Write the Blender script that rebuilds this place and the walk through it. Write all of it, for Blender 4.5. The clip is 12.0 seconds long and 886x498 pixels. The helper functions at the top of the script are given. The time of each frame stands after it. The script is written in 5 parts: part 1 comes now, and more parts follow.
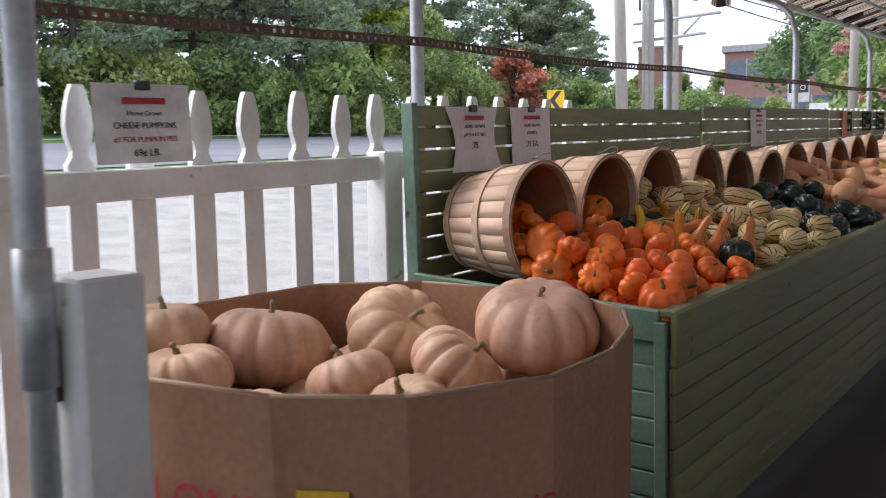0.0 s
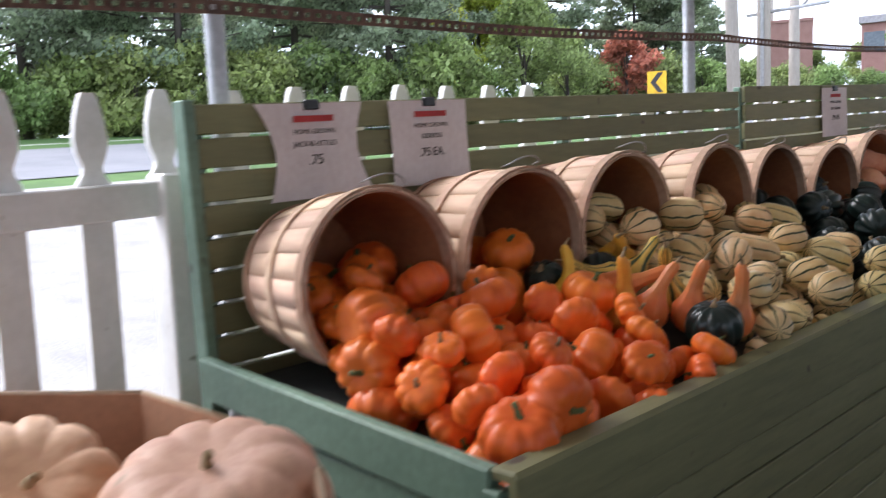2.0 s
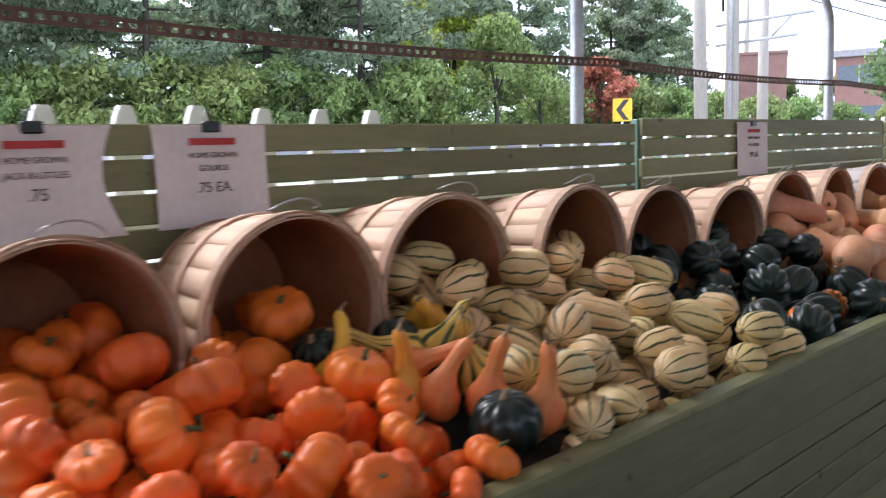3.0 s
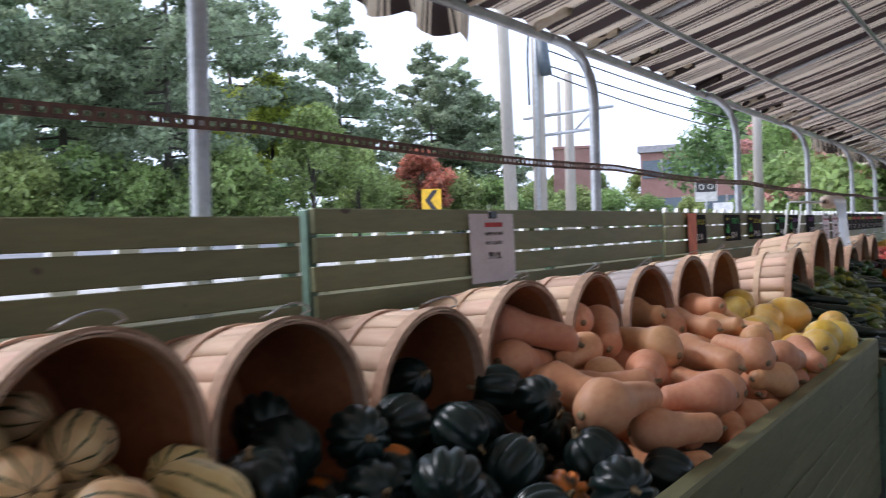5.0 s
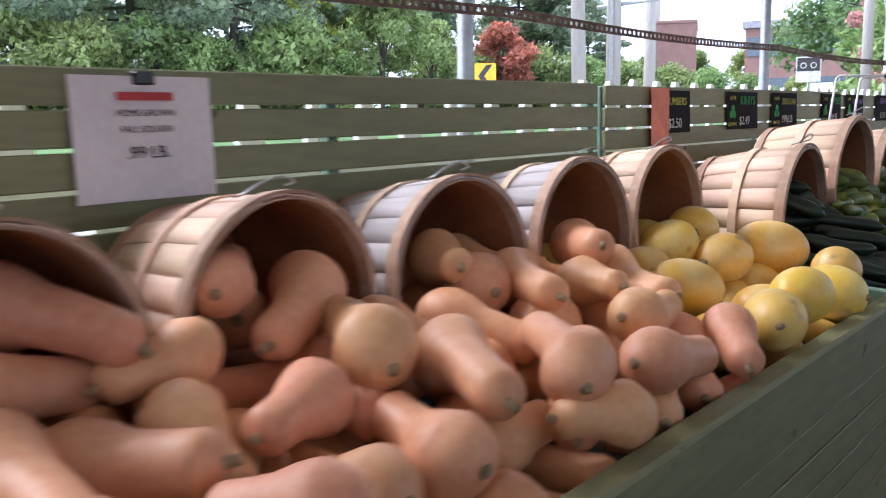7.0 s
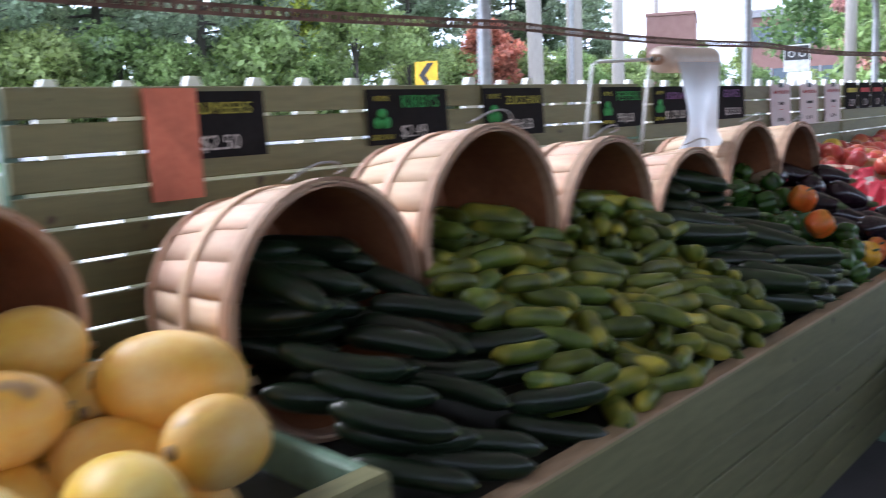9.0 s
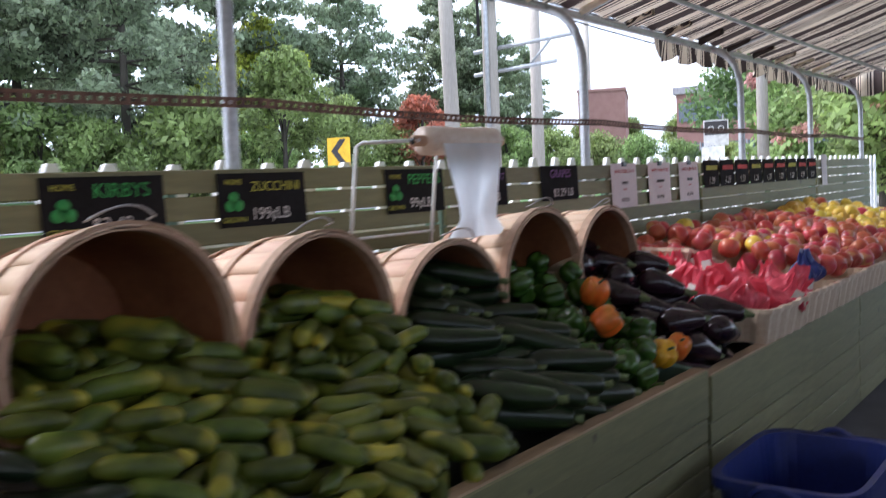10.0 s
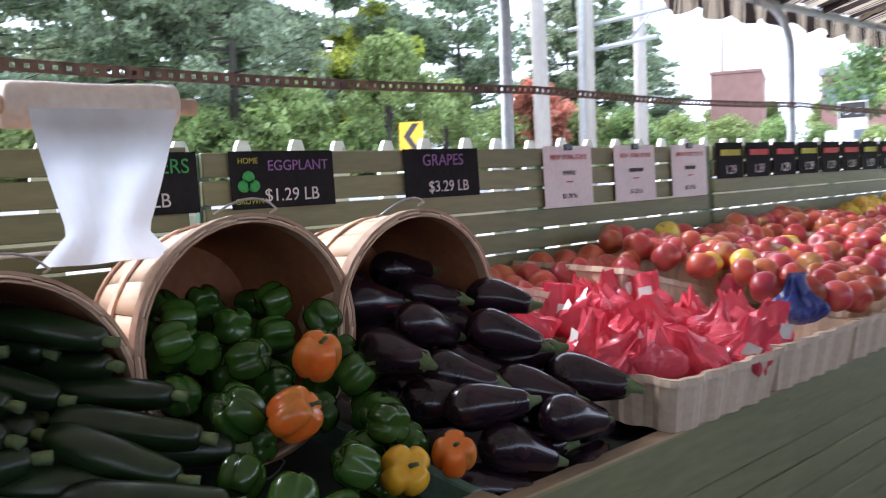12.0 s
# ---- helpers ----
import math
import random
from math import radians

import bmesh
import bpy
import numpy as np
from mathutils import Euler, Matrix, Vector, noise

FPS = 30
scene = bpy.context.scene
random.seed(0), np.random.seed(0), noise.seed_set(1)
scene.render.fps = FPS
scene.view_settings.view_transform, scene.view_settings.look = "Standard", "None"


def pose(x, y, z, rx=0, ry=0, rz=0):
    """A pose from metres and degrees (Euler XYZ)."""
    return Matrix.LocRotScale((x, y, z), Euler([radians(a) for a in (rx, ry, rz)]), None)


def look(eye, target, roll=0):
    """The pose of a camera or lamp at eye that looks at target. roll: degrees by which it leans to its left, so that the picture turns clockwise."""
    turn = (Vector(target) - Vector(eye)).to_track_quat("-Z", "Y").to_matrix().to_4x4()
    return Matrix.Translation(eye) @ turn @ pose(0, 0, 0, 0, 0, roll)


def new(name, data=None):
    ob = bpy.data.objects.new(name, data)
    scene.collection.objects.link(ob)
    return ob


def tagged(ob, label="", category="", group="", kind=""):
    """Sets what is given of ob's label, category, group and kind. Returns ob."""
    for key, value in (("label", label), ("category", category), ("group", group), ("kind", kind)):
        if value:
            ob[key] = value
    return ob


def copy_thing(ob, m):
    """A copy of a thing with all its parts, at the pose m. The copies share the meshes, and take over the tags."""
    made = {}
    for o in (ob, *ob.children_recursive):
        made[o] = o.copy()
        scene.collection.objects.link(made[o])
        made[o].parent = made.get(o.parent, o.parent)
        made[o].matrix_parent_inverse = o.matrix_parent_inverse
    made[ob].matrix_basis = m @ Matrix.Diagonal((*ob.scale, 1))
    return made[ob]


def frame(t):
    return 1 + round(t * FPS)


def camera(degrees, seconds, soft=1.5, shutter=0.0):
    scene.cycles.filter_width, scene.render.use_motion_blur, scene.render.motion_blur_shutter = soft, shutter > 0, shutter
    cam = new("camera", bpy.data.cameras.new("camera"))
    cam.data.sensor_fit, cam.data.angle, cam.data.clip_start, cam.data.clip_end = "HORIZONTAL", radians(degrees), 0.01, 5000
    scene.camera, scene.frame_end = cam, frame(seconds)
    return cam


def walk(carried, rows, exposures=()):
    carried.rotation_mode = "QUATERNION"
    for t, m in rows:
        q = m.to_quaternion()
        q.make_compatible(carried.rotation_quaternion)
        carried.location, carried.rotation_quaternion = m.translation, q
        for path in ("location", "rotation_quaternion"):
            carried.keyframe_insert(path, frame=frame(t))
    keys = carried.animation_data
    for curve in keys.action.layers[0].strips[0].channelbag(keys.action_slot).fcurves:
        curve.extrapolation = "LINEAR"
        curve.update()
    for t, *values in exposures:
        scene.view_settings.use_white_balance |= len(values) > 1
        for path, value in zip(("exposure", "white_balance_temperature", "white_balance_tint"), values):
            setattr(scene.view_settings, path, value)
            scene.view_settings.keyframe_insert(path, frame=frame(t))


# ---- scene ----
EXPO = 1.25
cam = camera(53.65, 12.0, soft=1.0, shutter=0.5)
PATH = [
    (0, look((1.848, 0.234, 1.198), (0.619, 1.799, 0.997), -0.89)),
    (0.5, look((1.770, 0.551, 1.200), (0.502, 2.081, 0.977), -0.68)),
    (1, look((1.706, 0.856, 1.230), (0.443, 2.373, 0.911), -1.26)),
    (1.5, look((1.759, 1.195, 1.244), (0.320, 2.552, 0.945), -2.03)),
    (2, look((1.730, 1.523, 1.255), (0.294, 2.897, 1.035), -2.36)),
    (2.5, look((1.711, 1.814, 1.278), (0.316, 3.233, 1.078), -3.31)),
    (3, look((1.741, 2.117, 1.284), (0.336, 3.530, 1.109), -0.77)),
    (5, look((1.486, 3.265, 1.334), (0.372, 4.926, 1.357), -1.35)),
    (5.5, look((1.393, 3.630, 1.348), (0.384, 5.356, 1.331), -2.67)),
    (6, look((1.405, 4.011, 1.354), (0.269, 5.657, 1.300), -3.16)),
    (6.5, look((1.427, 4.428, 1.355), (0.209, 6.002, 1.159), -1.19)),
    (8.5, look((1.702, 6.297, 1.401), (0.325, 7.724, 1.148), -1.35)),
    (9, look((1.781, 6.723, 1.408), (0.464, 8.208, 1.162), -1.83)),
    (9.5, look((1.876, 7.037, 1.426), (0.646, 8.599, 1.208), -3.12)),
    (10, look((2.022, 7.377, 1.437), (0.792, 8.952, 1.352), -2.26)),
    (10.5, look((2.063, 7.794, 1.445), (0.832, 9.368, 1.381), -0.54)),
    (11, look((2.068, 8.163, 1.443), (0.849, 9.747, 1.373), -2.79)),
    (11.5, look((2.113, 8.551, 1.441), (0.808, 10.065, 1.381), -2.39)),
    (12, look((2.070, 8.891, 1.448), (0.613, 10.257, 1.344), -1.78)),
]
walk(cam, PATH, [(t, EXPO + e, k, 15) for t, e, k in ((0, -0.05, 6150), (1, 0.05, 6150), (1.5, 0.1, 6100), (2.5, 0.65, 5900), (3.2, 0.65, 5850), (4.8, 0.05, 5750), (5.5, 0.0, 5750), (6, 0.15, 5750),
                                                    (6.5, 0.7, 5650), (8.5, 0.6, 5500), (9.5, 0.75, 5600), (10, 0.35, 5800), (10.5, 0.3, 5850), (11, 0.5, 5800), (11.5, 0.65, 5750), (12, 0.95, 5750))])

# ---- light: bright overcast sky, a weak wide sun
world = bpy.data.worlds.new("sky")
scene.world = world
world.use_nodes = True
wn = world.node_tree.nodes
sky = wn.new("ShaderNodeTexSky")
sky.sky_type, sky.sun_disc = "NISHITA", False
sky.sun_elevation, sky.sun_rotation = radians(48), radians(247)
sky.air_density, sky.dust_density, sky.ozone_density = 1.0, 6.0, 1.0
grey = wn.new("ShaderNodeMix")
grey.data_type, grey.inputs[0].default_value = "RGBA", 0.72
grey.inputs[7].default_value = (9.0, 9.8, 11.0, 1)
world.node_tree.links.new(sky.outputs[0], grey.inputs[6])
world.node_tree.links.new(grey.outputs[2], wn["Background"].inputs[0])
wn["Background"].inputs[1].default_value = 0.09
sun_data = bpy.data.lights.new("sun", "SUN")
sun_data.energy, sun_data.angle, sun_data.color = 1.5, radians(25), (1, 0.96, 0.9)
sun = new("sun", sun_data)
sun.matrix_world = look((-19, -8, 23), (0, 0, 0))

# ---- materials
MATS = {}


def mat(name, col, col2=None, scale=8.0, rough=0.6, bump=0.15, var=0.0, metal=0.0, fine=60.0, stretch=(1, 1, 1), spec=0.5, hue=0.0):
    """A two-scale noise material; var: brightness spread and hue: hue spread between objects."""
    if name in MATS:
        return MATS[name]
    m = bpy.data.materials.new(name)
    m.use_nodes = True
    nt = m.node_tree
    n, ln = nt.nodes, nt.links.new
    bs = n["Principled BSDF"]
    bs.inputs["Roughness"].default_value, bs.inputs["Metallic"].default_value = rough, metal
    bs.inputs["Specular IOR Level"].default_value = spec
    tc = n.new("ShaderNodeTexCoord")
    mp = n.new("ShaderNodeMapping")
    mp.inputs["Scale"].default_value = stretch
    ln(tc.outputs["Object"], mp.inputs[0])
    big, small = n.new("ShaderNodeTexNoise"), n.new("ShaderNodeTexNoise")
    big.inputs["Scale"].default_value, small.inputs["Scale"].default_value = scale, fine
    big.inputs["Detail"].default_value = 4
    ln(mp.outputs[0], big.inputs[0])
    ln(mp.outputs[0], small.inputs[0])
    ramp = n.new("ShaderNodeValToRGB")
    c2 = col2 or tuple(c * 0.72 for c in col)
    ramp.color_ramp.elements[0].color, ramp.color_ramp.elements[1].color = (*c2, 1), (*col, 1)
    ramp.color_ramp.elements[0].position, ramp.color_ramp.elements[1].position = 0.3, 0.62
    ln(big.outputs[0], ramp.inputs[0])
    grain = n.new("ShaderNodeMix")
    grain.data_type, grain.blend_type = "RGBA", "OVERLAY"
    grain.inputs[0].default_value = 0.25
    ln(ramp.outputs[0], grain.inputs[6])
    ln(small.outputs[0], grain.inputs[7])
    out = grain.outputs[2]
    if var or hue:
        info = n.new("ShaderNodeObjectInfo")
        hs = n.new("ShaderNodeHueSaturation")
        for k, (lo, hi) in (("Hue", (0.5 - hue, 0.5 + hue)), ("Value", (1 - var, 1 + var))):
            rg = n.new("ShaderNodeMapRange")
            rg.inputs[3].default_value, rg.inputs[4].default_value = lo, hi
            src = info.outputs["Random"]
            if k == "Value":
                w = n.new("ShaderNodeTexWhiteNoise")
                w.noise_dimensions = "1D"
                ln(src, w.inputs["W"])
                src = w.outputs[0]
            ln(src, rg.inputs[0])
            ln(rg.outputs[0], hs.inputs[k])
        ln(out, hs.inputs["Color"])
        out = hs.outputs[0]
    ln(out, bs.inputs["Base Color"])
    if bump:
        bp = n.new("ShaderNodeBump")
        bp.inputs["Strength"].default_value, bp.inputs["Distance"].default_value = bump, 0.004
        ln(small.outputs[0], bp.inputs["Height"])
        ln(bp.outputs[0], bs.inputs["Normal"])
    MATS[name] = m
    return m


def tweak(m, fn):
    """Runs fn(nodes, link, bsdf, colour socket) to lay a pattern over a material's colour."""
    nt = m.node_tree
    bs = nt.nodes["Principled BSDF"]
    src = bs.inputs["Base Color"].links[0].from_socket
    nt.links.new(fn(nt.nodes, nt.links.new, bs, src), bs.inputs["Base Color"])
    return m


def ribs_colour(count, col, lo, hi, wob=1.2):
    """Stripes that run from stem to tip round the object's z axis."""
    def fn(n, ln, bs, src):
        tc, sp = n.new("ShaderNodeTexCoord"), n.new("ShaderNodeSeparateXYZ")
        ln(tc.outputs["Object"], sp.inputs[0])
        ang = n.new("ShaderNodeMath")
        ang.operation = "ARCTAN2"
        ln(sp.outputs[0], ang.inputs[0])
        ln(sp.outputs[1], ang.inputs[1])
        nz = n.new("ShaderNodeTexNoise")
        nz.inputs["Scale"].default_value = 40
        ln(tc.outputs["Object"], nz.inputs[0])
        mul = n.new("ShaderNodeMath")
        mul.operation, mul.inputs[1].default_value = "MULTIPLY", count
        ln(ang.outputs[0], mul.inputs[0])
        add = n.new("ShaderNodeMath")
        add.operation, add.inputs[1].default_value = "MULTIPLY_ADD", wob
        ln(nz.outputs[0], add.inputs[0])
        ln(mul.outputs[0], add.inputs[2])
        sn = n.new("ShaderNodeMath")
        sn.operation = "SINE"
        ln(add.outputs[0], sn.inputs[0])
        rg = n.new("ShaderNodeMapRange")
        rg.inputs[1].default_value, rg.inputs[2].default_value = lo, hi
        ln(sn.outputs[0], rg.inputs[0])
        mx = n.new("ShaderNodeMix")
        mx.data_type = "RGBA"
        mx.inputs[7].default_value = (*col, 1)
        ln(rg.outputs[0], mx.inputs[0])
        ln(src, mx.inputs[6])
        return mx.outputs[2]
    return fn


def patch_colour(col, scale, lo, hi, share=1.0, offset=0.0):
    """Blotches of another colour, on a share of the objects only."""
    def fn(n, ln, bs, src):
        tc, nz = n.new("ShaderNodeTexCoord"), n.new("ShaderNodeTexNoise")
        nz.noise_dimensions = "4D"
        nz.inputs["Scale"].default_value = scale
        info = n.new("ShaderNodeObjectInfo")
        wt = n.new("ShaderNodeMath")
        wt.operation, wt.inputs[1].default_value = "MULTIPLY", 37.0
        ln(info.outputs["Random"], wt.inputs[0])
        ln(wt.outputs[0], nz.inputs["W"])
        ln(tc.outputs["Object"], nz.inputs["Vector"])
        rg = n.new("ShaderNodeMapRange")
        rg.inputs[1].default_value, rg.inputs[2].default_value = lo, hi
        ln(nz.outputs[0], rg.inputs[0])
        fac = rg.outputs[0]
        if share < 1:
            lt = n.new("ShaderNodeMath")
            lt.operation, lt.inputs[1].default_value = "LESS_THAN", share
            ln(info.outputs["Random"], lt.inputs[0])
            m2 = n.new("ShaderNodeMath")
            m2.operation = "MULTIPLY"
            ln(lt.outputs[0], m2.inputs[0])
            ln(fac, m2.inputs[1])
            fac = m2.outputs[0]
        mx = n.new("ShaderNodeMix")
        mx.data_type = "RGBA"
        mx.inputs[7].default_value = (*col, 1)
        ln(fac, mx.inputs[0])
        ln(src, mx.inputs[6])
        return mx.outputs[2]
    return fn


def leafmat(name, col, hue=0.02):
    m = mat(name, col, tuple(c * 0.7 for c in col), scale=0.9, rough=0.6, bump=0, var=0.12, hue=hue)
    nt = m.node_tree
    bs, outp = nt.nodes["Principled BSDF"], nt.nodes["Material Output"]
    geo, hs = nt.nodes.new("ShaderNodeNewGeometry"), nt.nodes.new("ShaderNodeHueSaturation")
    rg = nt.nodes.new("ShaderNodeMapRange")
    rg.inputs[3].default_value, rg.inputs[4].default_value = 0.5, 1.5
    src = bs.inputs["Base Color"].links[0].from_socket
    nt.links.new(geo.outputs["Random Per Island"], rg.inputs[0])
    nt.links.new(rg.outputs[0], hs.inputs["Value"])
    nt.links.new(src, hs.inputs["Color"])
    nt.links.new(hs.outputs[0], bs.inputs["Base Color"])
    tr, ad = nt.nodes.new("ShaderNodeBsdfTranslucent"), nt.nodes.new("ShaderNodeMixShader")
    ad.inputs[0].default_value = 0.55
    nt.links.new(hs.outputs[0], tr.inputs[0])
    nt.links.new(bs.outputs[0], ad.inputs[1])
    nt.links.new(tr.outputs[0], ad.inputs[2])
    nt.links.new(ad.outputs[0], outp.inputs[0])
    return m


WHITE = mat("white_paint", (0.8, 0.8, 0.79), (0.66, 0.66, 0.64), scale=6, rough=0.55, bump=0.12)
tweak(WHITE, patch_colour((0.32, 0.3, 0.27), 22, 0.68, 0.76))
OLIVE = mat("olive_paint", (0.2, 0.2, 0.1), (0.155, 0.155, 0.075), scale=5, rough=0.6, bump=0.2, var=0.12, stretch=(1, 0.15, 1))
tweak(OLIVE, patch_colour((0.09, 0.07, 0.05), 14, 0.70, 0.74))
GREEN = mat("sage_green_paint", (0.17, 0.27, 0.2), (0.13, 0.215, 0.16), scale=5, rough=0.55, bump=0.2, var=0.06, stretch=(1, 0.3, 1))
tweak(GREEN, patch_colour((0.06, 0.07, 0.05), 16, 0.70, 0.75))
RAW = mat("worn_rail_wood", (0.42, 0.3, 0.2), (0.26, 0.2, 0.12), scale=9, rough=0.75, bump=0.35, stretch=(1, 0.2, 1))
STEEL = mat("galvanised_steel", (0.5, 0.51, 0.53), (0.4, 0.41, 0.43), scale=12, rough=0.45, metal=0.6, bump=0.1)
RUST = mat("rusty_strap", (0.2, 0.12, 0.09), (0.1, 0.06, 0.05), scale=25, rough=0.75, metal=0.3, bump=0.3)
WIRE = mat("basket_wire", (0.42, 0.41, 0.4), rough=0.4, metal=0.8, bump=0)
STAVE = mat("basket_stave", (0.74, 0.53, 0.38), (0.6, 0.4, 0.27), scale=7, rough=0.7, bump=0.25, var=0.16, hue=0.012, stretch=(1, 1, 0.15))
HOOP = mat("basket_hoop", (0.5, 0.33, 0.22), (0.36, 0.2, 0.13), scale=10, rough=0.7, bump=0.25, var=0.12)
# basket inside: the orange of sunlight through the staves is put into the colour
REDDISH = mat("basket_inside_sunlit", (0.4, 0.155, 0.065), (0.27, 0.1, 0.045), scale=6, rough=0.75, bump=0.2)
CARD = mat("corrugated_card", (0.36, 0.19, 0.11), (0.31, 0.16, 0.09), scale=3, rough=0.85, bump=0.15)
PAPER = mat("paper", (0.72, 0.66, 0.66), (0.66, 0.59, 0.59), scale=4, rough=0.6, bump=0.05)
PINK = mat("orange_card", (0.75, 0.24, 0.15), rough=0.7, bump=0.05)
BLACK = mat("black_board", (0.02, 0.02, 0.022), (0.014, 0.014, 0.015), scale=8, rough=0.9, bump=0.1, spec=0.15)
CLIP = mat("clip_black", (0.015, 0.015, 0.017), rough=0.35, bump=0)
INK = mat("ink", (0.05, 0.045, 0.045), rough=0.7, bump=0)
REDINK = mat("red_ink", (0.5, 0.05, 0.05), rough=0.7, bump=0)
CHALK = mat("chalk_white", (0.75, 0.73, 0.7), rough=0.8, bump=0)
CHGREEN = mat("chalk_green", (0.06, 0.38, 0.1), rough=0.8, bump=0)
CHYEL = mat("chalk_yellow", (0.5, 0.5, 0.08), rough=0.8, bump=0)
CHPUR = mat("chalk_purple", (0.3, 0.16, 0.4), rough=0.8, bump=0)
CHRED = mat("chalk_red", (0.6, 0.1, 0.1), rough=0.8, bump=0)
STEM = mat("dry_stem", (0.33, 0.24, 0.13), (0.2, 0.14, 0.08), scale=30, rough=0.85, bump=0.5)
STEMG = mat("green_stem", (0.12, 0.16, 0.06), (0.08, 0.11, 0.04), scale=30, rough=0.7, bump=0.4)
CHEESE = mat("cheese_pumpkin_skin", (0.68, 0.44, 0.3), (0.58, 0.35, 0.22), scale=9, rough=0.5, bump=0.08, var=0.08, hue=0.01)
tweak(CHEESE, patch_colour((0.42, 0.27, 0.17), 26, 0.68, 0.78))
ORANGE = mat("mini_pumpkin_skin", (0.9, 0.2, 0.025), (0.8, 0.145, 0.015), scale=14, rough=0.4, bump=0.05, var=0.14, hue=0.007)
DELI = mat("delicata_skin", (0.78, 0.58, 0.3), (0.72, 0.49, 0.21), scale=12, rough=0.5, bump=0.08, var=0.1, hue=0.015)
tweak(DELI, ribs_colour(9, (0.05, 0.065, 0.02), 0.8, 0.92, 2.5))
ACORN = mat("acorn_skin", (0.013, 0.028, 0.025), (0.008, 0.017, 0.015), scale=18, rough=0.3, bump=0.06, var=0.2)
tweak(ACORN, patch_colour((0.8, 0.24, 0.03), 7, 0.60, 0.64, share=0.3))
BUTTER = mat("butternut_skin", (0.74, 0.38, 0.2), (0.66, 0.31, 0.155), scale=10, rough=0.5, bump=0.06, var=0.09, hue=0.012)
SPAG = mat("spaghetti_squash_skin", (0.83, 0.51, 0.07), (0.83, 0.63, 0.26), scale=9, rough=0.42, bump=0.05, var=0.1, hue=0.012)
tweak(SPAG, patch_colour((0.42, 0.27, 0.12), 13, 0.66, 0.75))
CUKE = mat("dark_cucumber_skin", (0.009, 0.018, 0.009), (0.013, 0.03, 0.012), scale=16, rough=0.33, bump=0.25, var=0.25)
KIRBY = mat("kirby_skin", (0.13, 0.165, 0.02), (0.035, 0.065, 0.012), scale=11, rough=0.4, bump=0.3, var=0.35, hue=0.02)
tweak(KIRBY, patch_colour((0.5, 0.45, 0.05), 9, 0.54, 0.68))
ZUKE = mat("zucchini_skin", (0.009, 0.02, 0.007), (0.016, 0.035, 0.01), scale=22, rough=0.3, bump=0.08, var=0.25)
PEPG = mat("green_pepper_skin", (0.045, 0.11, 0.015), (0.025, 0.075, 0.012), scale=10, rough=0.2, bump=0.02, var=0.2)
PEPO = mat("orange_pepper_skin", (0.8, 0.15, 0.02), (0.5, 0.22, 0.03), scale=12, rough=0.2, bump=0.02)
PEPY = mat("yellow_pepper_skin", (0.75, 0.42, 0.02), (0.7, 0.35, 0.02), scale=10, rough=0.22, bump=0.02)
EGG = mat("eggplant_skin", (0.016, 0.008, 0.014), (0.03, 0.012, 0.02), scale=8, rough=0.2, bump=0.02, var=0.2)
GOURDY = mat("gourd_yellow", (0.8, 0.46, 0.05), (0.75, 0.38, 0.05), scale=10, rough=0.45, bump=0.1, hue=0.02)
GOURDO = mat("gourd_orange", (0.82, 0.22, 0.06), (0.7, 0.3, 0.1), scale=10, rough=0.45, bump=0.1)
GOURDS = mat("gourd_striped", (0.75, 0.5, 0.1), rough=0.5, bump=0.15)
tweak(GOURDS, ribs_colour(7, (0.04, 0.07, 0.02), 0.3, 0.6))
APPLER = mat("red_apple_skin", (0.42, 0.045, 0.04), (0.5, 0.16, 0.08), scale=18, rough=0.3, bump=0.02, var=0.25, hue=0.02)
tweak(APPLER, patch_colour((0.62, 0.5, 0.18), 10, 0.62, 0.74))
APPLEY = mat("yellow_apple_skin", (0.78, 0.56, 0.08), (0.7, 0.5, 0.07), scale=14, rough=0.33, bump=0.02, var=0.1, hue=0.02)
CRATE = mat("pale_plastic_crate", (0.68, 0.55, 0.42), (0.6, 0.47, 0.35), scale=6, rough=0.5, bump=0.06)
BLUE = mat("blue_plastic", (0.02, 0.035, 0.2), (0.015, 0.028, 0.16), scale=6, rough=0.4, bump=0.05)
BEDM = mat("dark_bed_liner", (0.035, 0.04, 0.04), rough=0.7, bump=0.2)
ASPH = mat("floor_asphalt", (0.045, 0.042, 0.045), (0.03, 0.028, 0.03), scale=3, rough=0.85, bump=0.4, fine=180)
GRASS = mat("mown_grass", (0.075, 0.15, 0.03), (0.05, 0.105, 0.022), scale=1.2, rough=0.9, bump=0.5, fine=25)
GRAVEL = mat("pale_gravel", (0.33, 0.315, 0.3), (0.24, 0.23, 0.22), scale=2.5, rough=0.9, bump=0.8, fine=45)
ROAD = mat("road_asphalt", (0.2, 0.2, 0.215), (0.16, 0.16, 0.175), scale=0.7, rough=0.8, bump=0.2)
BARK = mat("bark", (0.1, 0.085, 0.07), (0.06, 0.05, 0.042), scale=6, rough=0.9, bump=0.6, stretch=(1, 1, 0.2))
WOODPOLE = mat("utility_pole_wood", (0.42, 0.38, 0.33), (0.33, 0.3, 0.27), scale=4, rough=0.85, bump=0.3, stretch=(1, 1, 0.1))
BRICK = mat("far_brick", (0.36, 0.2, 0.17), (0.31, 0.165, 0.14), scale=2, rough=0.85, bump=0.1)
GLASS = mat("far_window", (0.14, 0.17, 0.2), rough=0.15, bump=0)
SIGNY = mat("sign_yellow", (0.85, 0.5, 0.02), rough=0.5, bump=0)
NEEDLE = leafmat("conifer_needles", (0.32, 0.39, 0.25), 0.015)
LEAFG = leafmat("leaf_green", (0.32, 0.41, 0.15))
LEAFY = leafmat("leaf_yellow", (0.55, 0.55, 0.1))
LEAFR = leafmat("leaf_red", (0.6, 0.24, 0.16))
